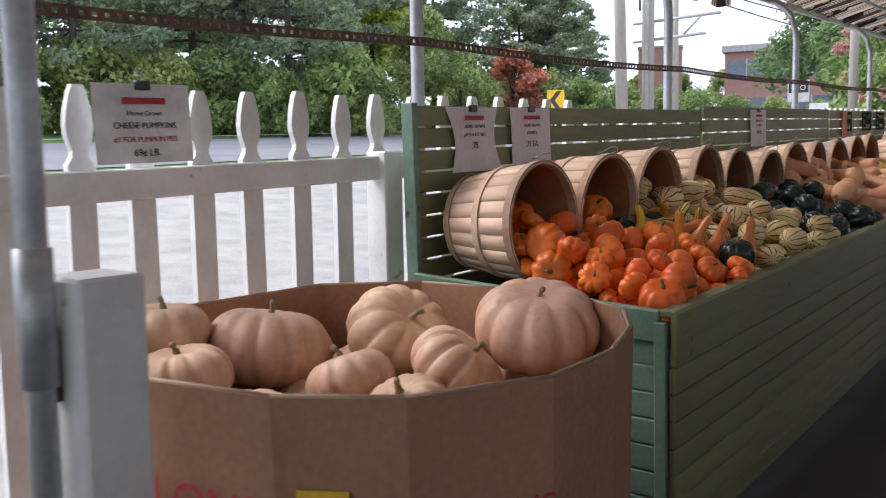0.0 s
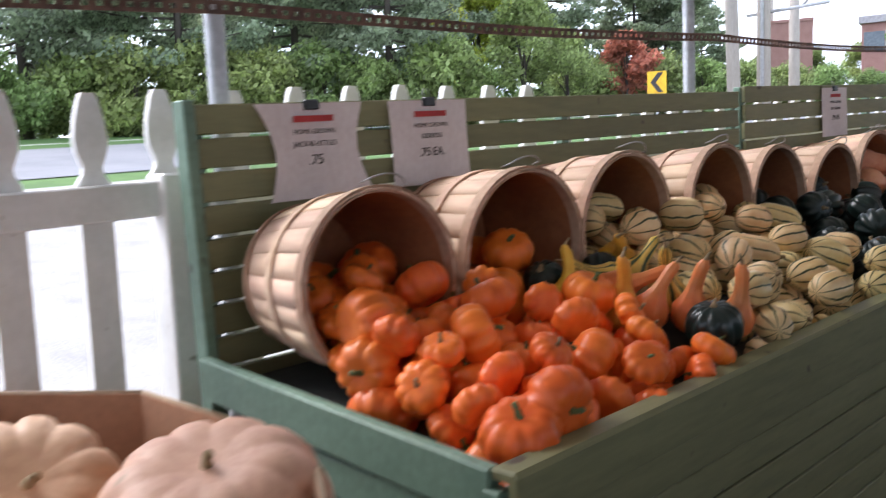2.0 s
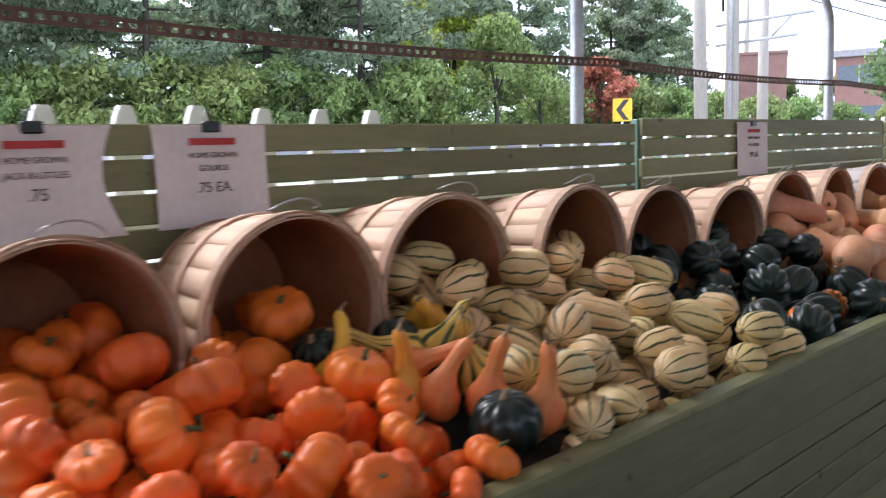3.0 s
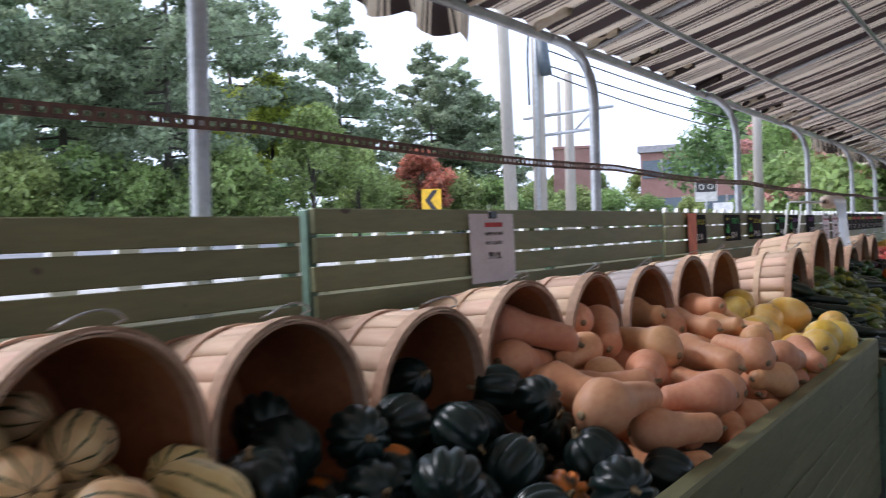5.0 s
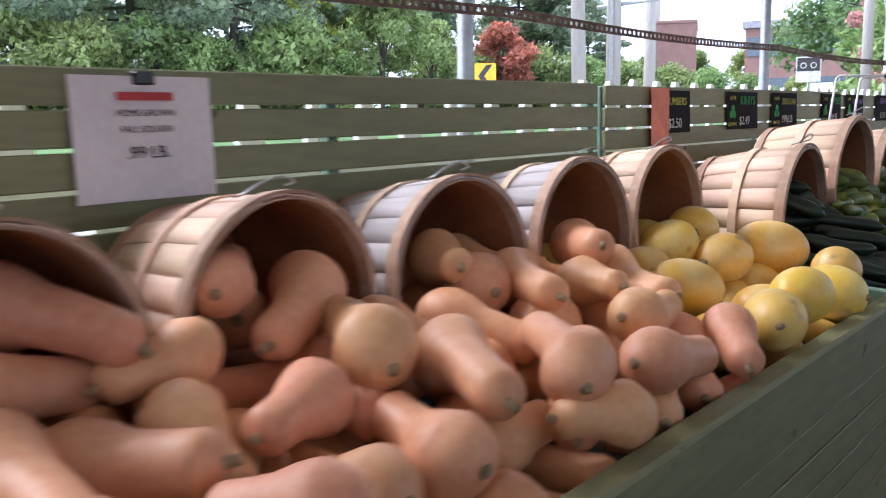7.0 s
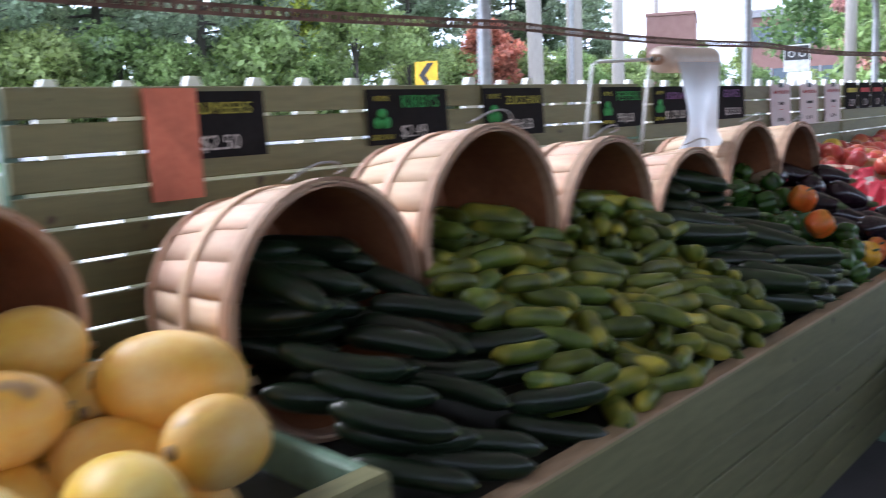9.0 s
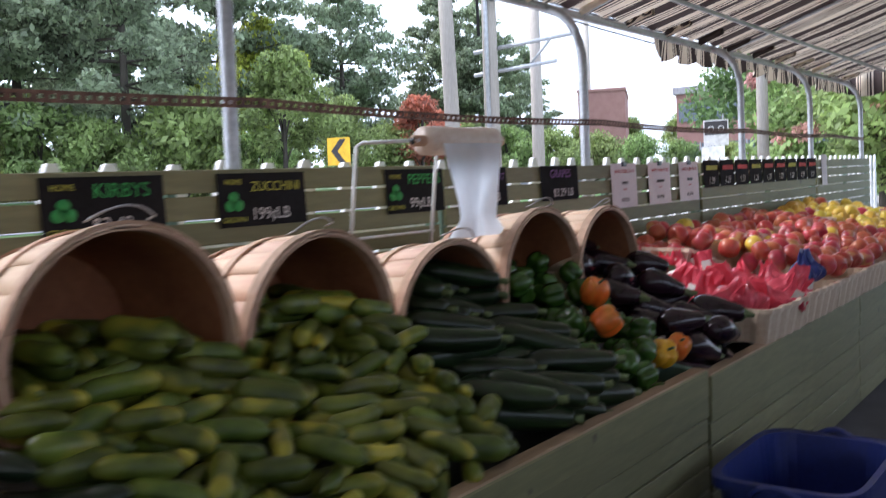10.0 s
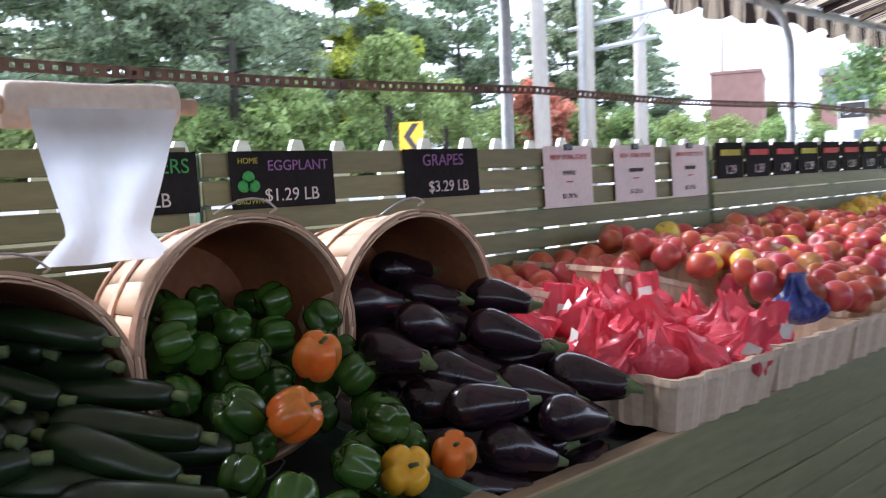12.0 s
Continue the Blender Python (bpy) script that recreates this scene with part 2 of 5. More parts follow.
LEAFD = leafmat("leaf_dark", (0.2, 0.3, 0.12))
BLOSSOM = leafmat("blossom_pink", (0.6, 0.36, 0.3))


def tarp_material():
    m = mat("striped_canvas", (0.72, 0.62, 0.5), (0.6, 0.5, 0.39), scale=3, rough=0.8, bump=0.25)

    def fn(n, ln, bs, src):
        tc, sp = n.new("ShaderNodeTexCoord"), n.new("ShaderNodeSeparateXYZ")
        ln(tc.outputs["Object"], sp.inputs[0])
        out = src
        for lo, hi, per in ((0.0, 0.22, 0.26), (0.3, 0.37, 0.26), (0.44, 0.48, 0.26)):
            md = n.new("ShaderNodeMath")
            md.operation, md.inputs[1].default_value = "PINGPONG", per / 2
            ln(sp.outputs[1], md.inputs[0])
            a, b = n.new("ShaderNodeMath"), n.new("ShaderNodeMath")
            a.operation, a.inputs[1].default_value = "GREATER_THAN", lo * per / 2 * 1.6
            b.operation, b.inputs[1].default_value = "LESS_THAN", hi * per / 2 * 1.6
            ln(md.outputs[0], a.inputs[0])
            ln(md.outputs[0], b.inputs[0])
            c = n.new("ShaderNodeMath")
            c.operation = "MULTIPLY"
            ln(a.outputs[0], c.inputs[0])
            ln(b.outputs[0], c.inputs[1])
            mx = n.new("ShaderNodeMix")
            mx.data_type = "RGBA"
            mx.inputs[7].default_value = (0.045, 0.03, 0.028, 1)
            ln(c.outputs[0], mx.inputs[0])
            ln(out, mx.inputs[6])
            out = mx.outputs[2]
        return out
    tweak(m, fn)
    nt = m.node_tree
    bs = nt.nodes["Principled BSDF"]
    tr, mx = nt.nodes.new("ShaderNodeBsdfTranslucent"), nt.nodes.new("ShaderNodeMixShader")
    mx.inputs[0].default_value = 0.16
    nt.links.new(bs.inputs["Base Color"].links[0].from_socket, tr.inputs[0])
    nt.links.new(bs.outputs[0], mx.inputs[1])
    nt.links.new(tr.outputs[0], mx.inputs[2])
    nt.links.new(mx.outputs[0], nt.nodes["Material Output"].inputs[0])
    return m


TARP = tarp_material()


def film_material(name, col, alpha, rough):
    m = mat(name, col, rough=rough, bump=0.3, fine=20)
    nt = m.node_tree
    bs = nt.nodes["Principled BSDF"]
    tr, mx = nt.nodes.new("ShaderNodeBsdfTranslucent"), nt.nodes.new("ShaderNodeMixShader")
    tr.inputs[0].default_value = (*col, 1)
    mx.inputs[0].default_value = alpha
    nt.links.new(bs.outputs[0], mx.inputs[1])
    nt.links.new(tr.outputs[0], mx.inputs[2])
    nt.links.new(mx.outputs[0], nt.nodes["Material Output"].inputs[0])
    return m


FILM = film_material("plastic_bag_film", (0.78, 0.84, 0.92), 0.5, 0.35)
REDBAG = film_material("red_bag_film", (0.9, 0.13, 0.19), 0.3, 0.16)

# ---- mesh helpers
SLOPE = 0.0291
TILT = math.degrees(math.atan(SLOPE))


def gz(y):
    return SLOPE * y - 0.01


def P(x, y, h):
    return (x, y, gz(y) + h)


def base(y):
    """Pose of the sloping ground line at y: local x across, y along, z up from the ground."""
    return pose(0, y, gz(y), TILT, 0, 0)


def mesh(name, verts, faces, material, smooth=False):
    me = bpy.data.meshes.new(name)
    me.from_pydata([tuple(v) for v in verts], [], faces)
    me.materials.append(material)
    if smooth:
        me.polygons.foreach_set("use_smooth", [True] * len(me.polygons))
    me.update()
    return me


def part(name, me, parent, m=None, label=""):
    ob = new(name, me)
    if parent:
        ob.parent = parent
    if m is not None:
        ob.matrix_basis = m
    return tagged(ob, label=label)


def thing(name, m, label, category, group="", me=None, kind=""):
    ob = new(name, me)
    ob.matrix_basis = m
    return tagged(ob, label, category, group, kind)


def bm_mesh(name, bm, material, smooth=False):
    me = bpy.data.meshes.new(name)
    bm.normal_update()
    bm.to_mesh(me)
    bm.free()
    me.materials.append(material)
    if smooth:
        me.polygons.foreach_set("use_smooth", [True] * len(me.polygons))
    return me


def box_mesh(name, sx, sy, sz, material, bev=0.003, at=(0, 0, 0)):
    bm = bmesh.new()
    bmesh.ops.create_cube(bm, size=1)
    for v in bm.verts:
        v.co = Vector((v.co.x * sx + at[0], v.co.y * sy + at[1], v.co.z * sz + at[2]))
    if bev:
        bmesh.ops.bevel(bm, geom=bm.edges[:], offset=bev, segments=1, affect="EDGES")
    return bm_mesh(name, bm, material)


def sweep(name, fn, nu, nv, material, caps=True, smooth=True):
    """A closed tube: fn(i/(nv-1), angle) gives each ring point."""
    verts, faces = [], []
    for j in range(nv):
        for i in range(nu):
            verts.append(fn(j / (nv - 1), 2 * math.pi * i / nu))
    for j in range(nv - 1):
        for i in range(nu):
            k = (i + 1) % nu
            faces.append((j * nu + i, j * nu + k, (j + 1) * nu + k, (j + 1) * nu + i))
    if caps:
        faces += [tuple(range(nu))[::-1], tuple(range((nv - 1) * nu, nv * nu))]
    return mesh(name, verts, faces, material, smooth)


def tube(name, pts, r, material, n=8, taper=1.0):
    """A round bar along points."""
    pts = [Vector(p) for p in pts]

    def fn(s, a):
        j = round(s * (len(pts) - 1))
        d = (pts[min(j + 1, len(pts) - 1)] - pts[max(j - 1, 0)]).normalized()
        u = d.orthogonal().normalized() if abs(d.z) > 0.9 else d.cross(Vector((0, 0, 1))).normalized()
        if abs(d.z) > 0.9:
            u = (Vector((1, 0, 0)) - d * d.x).normalized()
        w = d.cross(u)
        rr = r * (1 + (taper - 1) * s)
        return pts[j] + (u * math.cos(a) + w * math.sin(a)) * rr
    return sweep(name, fn, n, len(pts), material)


def arc(a, b, c, n=8):
    a, b, c = Vector(a), Vector(b), Vector(c)
    return [(1 - t) ** 2 * a + 2 * t * (1 - t) * b + t * t * c for t in (i / n for i in range(n + 1))]


def text_mesh(body, size, material, align="CENTER"):
    cu = bpy.data.curves.new("text", "FONT")
    cu.body, cu.size, cu.align_x, cu.extrude = body, size, align, 0.0004
    ob = bpy.data.objects.new("text", cu)
    me = bpy.data.meshes.new_from_object(ob)
    bpy.data.objects.remove(ob)
    me.materials.append(material)
    return me


# ---- ground
def west(x):
    """Rise of the land west of the stand."""
    d = max(0.0, -x - 0.6)
    return 0.068 * min(d, 28) + 0.012 * max(0, min(d, 120) - 28)


def land(x, y):
    yy = max(-40, min(y, 60))
    return gz(yy) + west(x)


def strip(name, xs, ys, lift, material, label, category):
    verts = [(x, y, land(x, y) + lift) for x in xs for y in ys]
    n = len(ys)
    faces = [(i * n + j, (i + 1) * n + j, (i + 1) * n + j + 1, i * n + j + 1) for i in range(len(xs) - 1) for j in range(n - 1)]
    return thing(name, Matrix(), label, category, me=mesh(name, verts, faces, material), kind="structure")


YS = [-900, -300, -100, -40, -20, -8, 0, 8, 16, 24, 40, 60, 100, 300, 900]
strip("ground", [-900, -300, -120, -60, -28.6, -20, -10, -5, -0.6, 5, 20, 60, 300, 900], YS, -0.02, GRASS, "green mown lawn that reaches the distance", "ground")
strip("floor", [-0.45, 1, 4, 7], [-12, -8, 0, 8, 16, 22], 0.0, ASPH, "dark worn asphalt floor under the canopy", "floor")
strip("pavement", [-12.2, -8, -4, -0.45], [-40, -20, -8, 0, 8, 16, 24, 40], -0.006, GRAVEL, "pale gravel parking strip beside the fence", "pavement")
strip("road", [-22.5, -18, -13.8], YS[1:-1], 0.0, ROAD, "grey asphalt road", "road")
strip("kerb", [-22.9, -22.6], YS[1:-1], 0.1, mat("kerb_concrete", (0.5, 0.49, 0.47), rough=0.8), "pale concrete kerb along the lawn", "kerb")

# ---- canopy: arched steel posts, eave pipe, striped canvas
EAVE_X, EAVE_H, PITCH = -0.29, 2.13, 0.3
CY0, CY1 = -4.0, 17.4


def canopy_mesh():
    xs = [EAVE_X + i * 0.18 for i in range(17)]
    ys = [CY0 + i * 0.07 for i in range(int((CY1 - CY0) / 0.07) + 1)]
    verts = []
    for i, x in enumerate(xs):
        for y in ys:
            sag = -0.03 * abs(math.sin((y - 6.82) / 2.22 * math.pi)) * math.sin(min(1, i / 8) * math.pi) + 0.012 * math.sin(y * 30 + 0.6 * math.sin(i))
            verts.append((x, y - 0, gz(y) + EAVE_H + 0.03 + (x - EAVE_X) * PITCH + sag))
    n = len(ys)
    faces = [(i * n + j, (i + 1) * n + j, (i + 1) * n + j + 1, i * n + j + 1) for i in range(len(xs) - 1) for j in range(n - 1)]
    return mesh("canvas", verts, faces, TARP, True)


canopy = thing("canopy", Matrix(), "striped brown and cream canvas canopy on steel pipes", "canopy", kind="structure")
part("canvas", canopy_mesh(), canopy)
ridge = EAVE_X + 16 * 0.18
verts = []
for y in (CY0, CY1):
    verts += [(ridge, y, gz(y) + EAVE_H + 0.03 + (ridge - EAVE_X) * PITCH), (ridge + 3.0, y, gz(y) + EAVE_H + 0.03)]
part("canvas", mesh("canvas_far", verts, [(0, 1, 3, 2)], TARP), canopy)


def valance(y0, y1, x=EAVE_X - 0.035):
    n = int((y1 - y0) / 0.035)
    verts = []
    for i in range(n + 1):
        y = y0 + (y1 - y0) * i / n
        drop = 0.12 + 0.05 * abs(math.sin(y * math.pi / 0.36)) + 0.01 * math.sin(y * 2.1)
        wav = 0.022 * math.sin(y * 21) + 0.01 * math.sin(y * 47)
        for k in range(4):
            verts.append((x + wav * k / 3, y, gz(y) + EAVE_H + 0.04 - drop * k / 3))
    faces = [(i * 4 + k, i * 4 + k + 1, i * 4 + k + 5, i * 4 + k + 4) for i in range(n) for k in range(3)]
    return mesh("valance", verts, faces, TARP, True)


part("valance", valance(CY0, 6.2), canopy, label="scalloped striped valance")
part("valance", valance(12.6, CY1), canopy, label="scalloped striped valance")
verts, faces = [], []
for i in range(90):
    x = EAVE_X + i * 0.03
    zt = gz(CY1) + EAVE_H + 0.03 + (x - EAVE_X) * PITCH
    verts += [(CY1 - 0.0 + 0.02 * math.sin(i * 0.9), x, zt), (CY1 + 0.03 * math.sin(i * 0.9), x, gz(CY1) + EAVE_H - 0.12 - 0.04 * abs(math.sin(i * 0.26)))]
faces = [(2 * i, 2 * i + 1, 2 * i + 3, 2 * i + 2) for i in range(89)]
endv = mesh("end_valance", [(a, b, c) for a, b, c in verts], faces, TARP, True)
part("valance", endv, canopy, Matrix(((0, 1, 0, 0), (1, 0, 0, 0), (0, 0, 1, 0), (0, 0, 0, 1))))


def pipe_along(x, h, r, y0=CY0, y1=CY1):
    return tube("pipe", [(x, y0 + (y1 - y0) * i / 20, gz(y0 + (y1 - y0) * i / 20) + h) for i in range(21)], r, STEEL)


part("eave_pipe", pipe_along(EAVE_X, EAVE_H, 0.024), canopy)
for px in (0.06, 0.7, 1.5, 2.59):
    part("purlin", pipe_along(px, EAVE_H - 0.02 + (px - EAVE_X) * PITCH, 0.014), canopy)
y = CY0 + 0.2
while y < CY1:
    part("rafter", tube("rafter", [(EAVE_X, y, gz(y) + EAVE_H), (ridge, y, gz(y) + EAVE_H + (ridge - EAVE_X) * PITCH)], 0.012, STEEL), canopy)
    for q in range(4):
        yy = y + 0.55 * q
        part("lacing", sweep("lacing", lambda s, a, yy=yy: (EAVE_X + 0.02 + 0.16 * s, yy + 0.028 * math.cos(a) * (1 + 0.3 * math.sin(s * 9)), gz(yy) + EAVE_H + 0.018 + 0.05 * s + 0.024 * math.sin(a)), 8, 6, TARP), canopy, label="rolled canvas hem tied to the pipe")
    y += 2.2
POSTS = (-1.75, 0.42, 2.57, 4.62, 6.82, 9.07, 11.25, 13.5, 15.2, 17.0)
for i, py in enumerate(POSTS):
    g0 = gz(py)
    pts = [(-0.085, py, g0 - 0.05), (-0.085, py, g0 + 1.0), (-0.085, py, g0 + 1.8)] + arc((-0.085, py, g0 + 1.8), (-0.085, py, g0 + 2.06), (EAVE_X, py, g0 + EAVE_H), 7)[1:]
    ob = thing("canopy_post", Matrix(), "grey galvanised steel post bent at its top", "post", "canopy posts", tube("canopy_post", pts, 0.023, STEEL, 12), "structure")
# perforated strap along the posts
SY0, SY1 = -4.0, 17.0


def strap():
    verts, faces, k = [], [], 0
    pitch = 0.032
    n = int((SY1 - SY0) / pitch)
    for i in range(n):
        y0 = SY0 + i * pitch
        sg = lambda y: gz(y) + 1.53 - 0.016 * abs(math.sin((y - 2.57) / 2.2 * math.pi)) - 0.012
        for a, b, lo, hi in ((0, 0.018, 0, 0.030), (0.018, pitch, 0, 0.009), (0.018, pitch, 0.021, 0.030)):
            for x in (-0.057, -0.0545):
                verts += [(x, y0 + a, sg(y0 + a) + lo), (x, y0 + b, sg(y0 + b) + lo), (x, y0 + b, sg(y0 + b) + hi), (x, y0 + a, sg(y0 + a) + hi)]
            faces += [(k, k + 1, k + 2, k + 3), (k + 7, k + 6, k + 5, k + 4), (k + 3, k + 2, k + 6, k + 7), (k + 1, k, k + 4, k + 5)]
            k += 8
    return mesh("strap", verts, faces, RUST)


thing("perforated_strap", Matrix(), "rusty perforated metal strap strung along the posts", "strap", me=strap(), kind="structure")

# ---- picket fence
FX = -0.2


def picket_mesh():
    """Gothic picket: straight shaft, notched neck, flame head."""
    prof = [(0.036, 0.0), (0.036, 1.15), (0.036, 1.165), (0.023, 1.185), (0.021, 1.2), (0.034, 1.235), (0.037, 1.262), (0.033, 1.3), (0.022, 1.345), (0.014, 1.363)]
    n = len(prof)
    verts = [(x, sg * w, z) for x in (-0.010, 0.010) for sg in (-1, 1) for w, z in prof]
    faces = []
    for i in range(n - 1):
        a, b, c, d = i, n + i, 2 * n + i, 3 * n + i
        faces += [(a, a + 1, b + 1, b), (c, d, d + 1, c + 1), (a, c, c + 1, a + 1), (b, b + 1, d + 1, d)]
    faces.append((n - 1, 3 * n - 1, 4 * n - 1, 2 * n - 1))
    return mesh("picket", verts, faces, WHITE)


fence = thing("picket_fence", Matrix(), "white painted wooden picket fence with flame tops", "fence", kind="structure")
pm = picket_mesh()
for i in range(-27, 86):
    y = 2.49 + i * 0.184
    low = 0.07 if 3.95 < y < 7.6 else 0.0
    part("picket", pm, fence, Matrix.Translation((FX, y, gz(y) - low + random.uniform(-0.006, 0.006))) @ pose(0, 0, 0, random.uniform(-0.6, 0.6), 0, 0))
for h, s in ((1.115, 0.08), (0.3, 0.085)):
    b = base(2.5)
    part("rail", box_mesh("rail", 0.036, 19.8, s, WHITE, 0.004), fence, b @ Matrix.Translation((FX + 0.03, 4.6, h)))
part("fence_post", box_mesh("fence_post", 0.09, 0.09, 1.17, WHITE, 0.005), fence, pose(FX + 0.03, 2.485, gz(2.485) + 0.585))

# ---- stand: back racks, boxes
slat_meshes = {}


def slat(length, w, th, material):
    key = (round(length, 3), w, th, material.name)
    if key not in slat_meshes:
        slat_meshes[key] = box_mesh("slat", th, length, w, material, 0.0025)
    return slat_meshes[key]


RACK_H = 1.317
for y0, y1, up in ((2.495, 4.895, -0.003), (4.945, 7.44, 0.017), (7.495, 9.99, 0.012), (10.03, 12.53, -0.003), (12.57, 15.05, -0.003), (15.09, 17.0, 0.0)):
    rack = thing("slatted_rack", base((y0 + y1) / 2) @ Matrix.Translation((0, 0, up)), "olive green painted slatted back rack with narrow gaps", "rack", "back racks")
    L = y1 - y0
    for k in range(9):
        part("slat", slat(L, 0.065, 0.018, OLIVE), rack, Matrix.Translation((-0.011, random.uniform(-0.004, 0.004), RACK_H - 0.031 - k * 0.0735)) @ pose(0, 0, 0, 0, random.uniform(-1.5, 1.5), 0))
    for yy in (-L / 2 + 0.012, L / 2 - 0.012, 0.1):
        part("batten", box_mesh("batten", 0.03, 0.035, RACK_H, GREEN, 0.003), rack, Matrix.Translation((-0.036, yy, RACK_H / 2)))
end_b = thing("rack_end_board", base(2.483), "sage green upright board at the rack's end", "board", me=box_mesh("rack_end_board", 0.05, 0.028, 1.325, GREEN, 0.003, (-0.02, 0, 0.6625)))


def bin_box(y0, y1, fx, top_f, top_b, cap_mat, front_mat, label, end_left=False, seams=()):
    """A slatted display box: front slats, ends, rail, bed."""
    ym, L = (y0 + y1) / 2, y1 - y0
    ob = thing("display_box", base(ym), label, "display box", "produce boxes")
    nsl = int((top_f - 0.09) / 0.0765)
    cuts = [-L / 2] + [c - ym for c in seams] + [L / 2]
    for a, b in zip(cuts, cuts[1:]):
        for k in range(nsl):
            part("slat", slat(b - a - 0.006, 0.071, 0.018, front_mat), ob, Matrix.Translation((fx - 0.018 + 0.006 * (0 if k else 1), (a + b) / 2, top_f - 0.115 - k * 0.0765)))
        part("top_board", box_mesh("top_board", 0.022, b - a - 0.006, 0.085, front_mat, 0.004), ob, Matrix.Translation((fx - 0.012, (a + b) / 2, top_f - 0.0425)))
        part("rail", box_mesh("rail", 0.05, b - a - 0.006, 0.02, cap_mat, 0.004), ob, Matrix.Translation((fx - 0.03, (a + b) / 2, top_f - 0.006)))
    for yy in (-L / 2 + 0.012, L / 2 - 0.012):
        sl = math.degrees(math.atan2(top_b - top_f, fx))
        part("end_rail", box_mesh("end_rail", fx - 0.05, 0.028, 0.09, GREEN if end_left or yy > 0 else front_mat, 0.004), ob, pose(fx / 2 - 0.03, yy, (top_f + top_b) / 2 - 0.045, 0, sl, 0))
        for k in range(nsl):
            part("slat", slat_x(fx - 0.07, GREEN), ob, Matrix.Translation((fx / 2 - 0.01, yy + 0.004, top_f - 0.115 - k * 0.0765)))
        part("corner_post", box_mesh("corner_post", 0.035, 0.035, top_f - 0.03, GREEN, 0.003), ob, Matrix.Translation((fx - 0.05, yy, (top_f - 0.03) / 2)))
    part("bed", box_mesh("bed", fx - 0.05, L - 0.05, 0.02, BEDM, 0), ob, pose(fx / 2 - 0.005, 0, (top_f + top_b) / 2 - 0.075, 0, math.degrees(math.atan2(top_b - top_f - 0.0, fx)), 0))
    return ob


def slat_x(length, material):
    key = ("x", round(length, 3), material.name)
    if key not in slat_meshes:
        slat_meshes[key] = box_mesh("slat_x", length, 0.018, 0.071, material, 0.0025)
    return slat_meshes[key]


bin_box(2.45, 7.6, 0.915, 0.722, 0.77, OLIVE, OLIVE, "olive and sage painted slatted produce box with squash", True)
bin_box(7.63, 10.06, 0.985, 0.625, 0.76, RAW, OLIVE, "olive painted slatted produce box with a worn wooden rail")
bin_box(10.075, 16.6, 0.985, 0.60, 0.7, RAW, OLIVE, "olive painted slatted produce box under the fruit crates", False, (12.05, 14.1))

# ---- bushel baskets
R0, R1, DEP = 0.148, 0.188, 0.29


def wall_r(z):
    s = z / DEP
    return R0 + (R1 - R0) * s + 0.006 * math.sin(s * math.pi)


def make_basket():
    """Local z runs from the bottom (0) to the mouth."""
    ob = thing("bushel_basket", pose(0, 0, 0), "round wooden bushel basket lying on its side, wire handles", "basket", "bushel baskets")
    N = 22
    verts, w = [], math.pi / N * 0.985
    for dr in (0, -0.0035):
        for j in range(7):
            z = DEP * j / 6
            for a in (-w, 0, w):
                verts.append(((wall_r(z) + dr) * math.cos(a), (wall_r(z) + dr) * math.sin(a), z))
    faces = []
    for s in (0, 21):
        for j in range(6):
            for c in range(2):
                q = (s + j * 3 + c, s + j * 3 + c + 1, s + j * 3 + c + 4, s + j * 3 + c + 3)
                faces.append(q if s == 0 else q[::-1])
    faces += [(18, 19, 40, 39), (19, 20, 41, 40)]
    for j in range(6):
        faces += [(j * 3, j * 3 + 3, 21 + j * 3 + 3, 21 + j * 3), (j * 3 + 5, j * 3 + 2, 23 + j * 3, 26 + j * 3)]
    sm = mesh("stave", verts, faces, STAVE, True)
    for i in range(N):
        part("stave", sm, ob, Matrix.Rotation(2 * math.pi * i / N, 4, "Z") @ Matrix.Translation((0.0014 * (i % 2), 0, 0)))

    def ring(z, hgt, out, th, material):
        def fn(s, a):
            q = [(0, 0), (0, hgt), (th, hgt), (th, 0), (0, 0)][round(s * 4)]
            r = wall_r(z + q[1]) + out + q[0]
            return (r * math.cos(a), r * math.sin(a), z + q[1])
        return sweep("hoop", fn, 40, 5, material, caps=False, smooth=False)
    part("rim_hoop", ring(DEP - 0.026, 0.026, 0.002, 0.005, HOOP), ob)
    part("inner_hoop", ring(DEP - 0.024, 0.025, -0.0075, 0.0035, HOOP), ob)
    part("hoop", ring(0.135, 0.024, 0.002, 0.004, STAVE), ob)
    part("hoop", ring(0.008, 0.022, 0.002, 0.004, HOOP), ob)
    # lining carries a painted orange glow in place of translucent staves
    part("lining", sweep("lining", lambda s, a: ((wall_r(DEP * s * 0.96) - 0.006) * math.cos(a), (wall_r(DEP * s * 0.96) - 0.006) * math.sin(a), 0.005 + DEP * 0.95 * s), 36, 7, REDDISH, caps=False), ob, label="reddish inside, with sunlight through the staves put into its orange")
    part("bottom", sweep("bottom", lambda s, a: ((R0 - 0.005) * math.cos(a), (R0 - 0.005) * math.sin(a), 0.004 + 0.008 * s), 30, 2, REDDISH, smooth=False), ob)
    for sg in (1, -1):
        pts = [Vector((sg * (R1 + 0.006), -0.05, DEP - 0.03))] + arc((sg * (R1 + 0.012), -0.05, DEP - 0.01), (sg * (R1 + 0.045), 0, DEP + 0.02), (sg * (R1 + 0.012), 0.05, DEP - 0.01), 6) + [Vector((sg * (R1 + 0.006), 0.05, DEP - 0.03))]
        part("wire_handle", tube("wire_handle", pts, 0.0019, WIRE, 5), ob)
    return ob


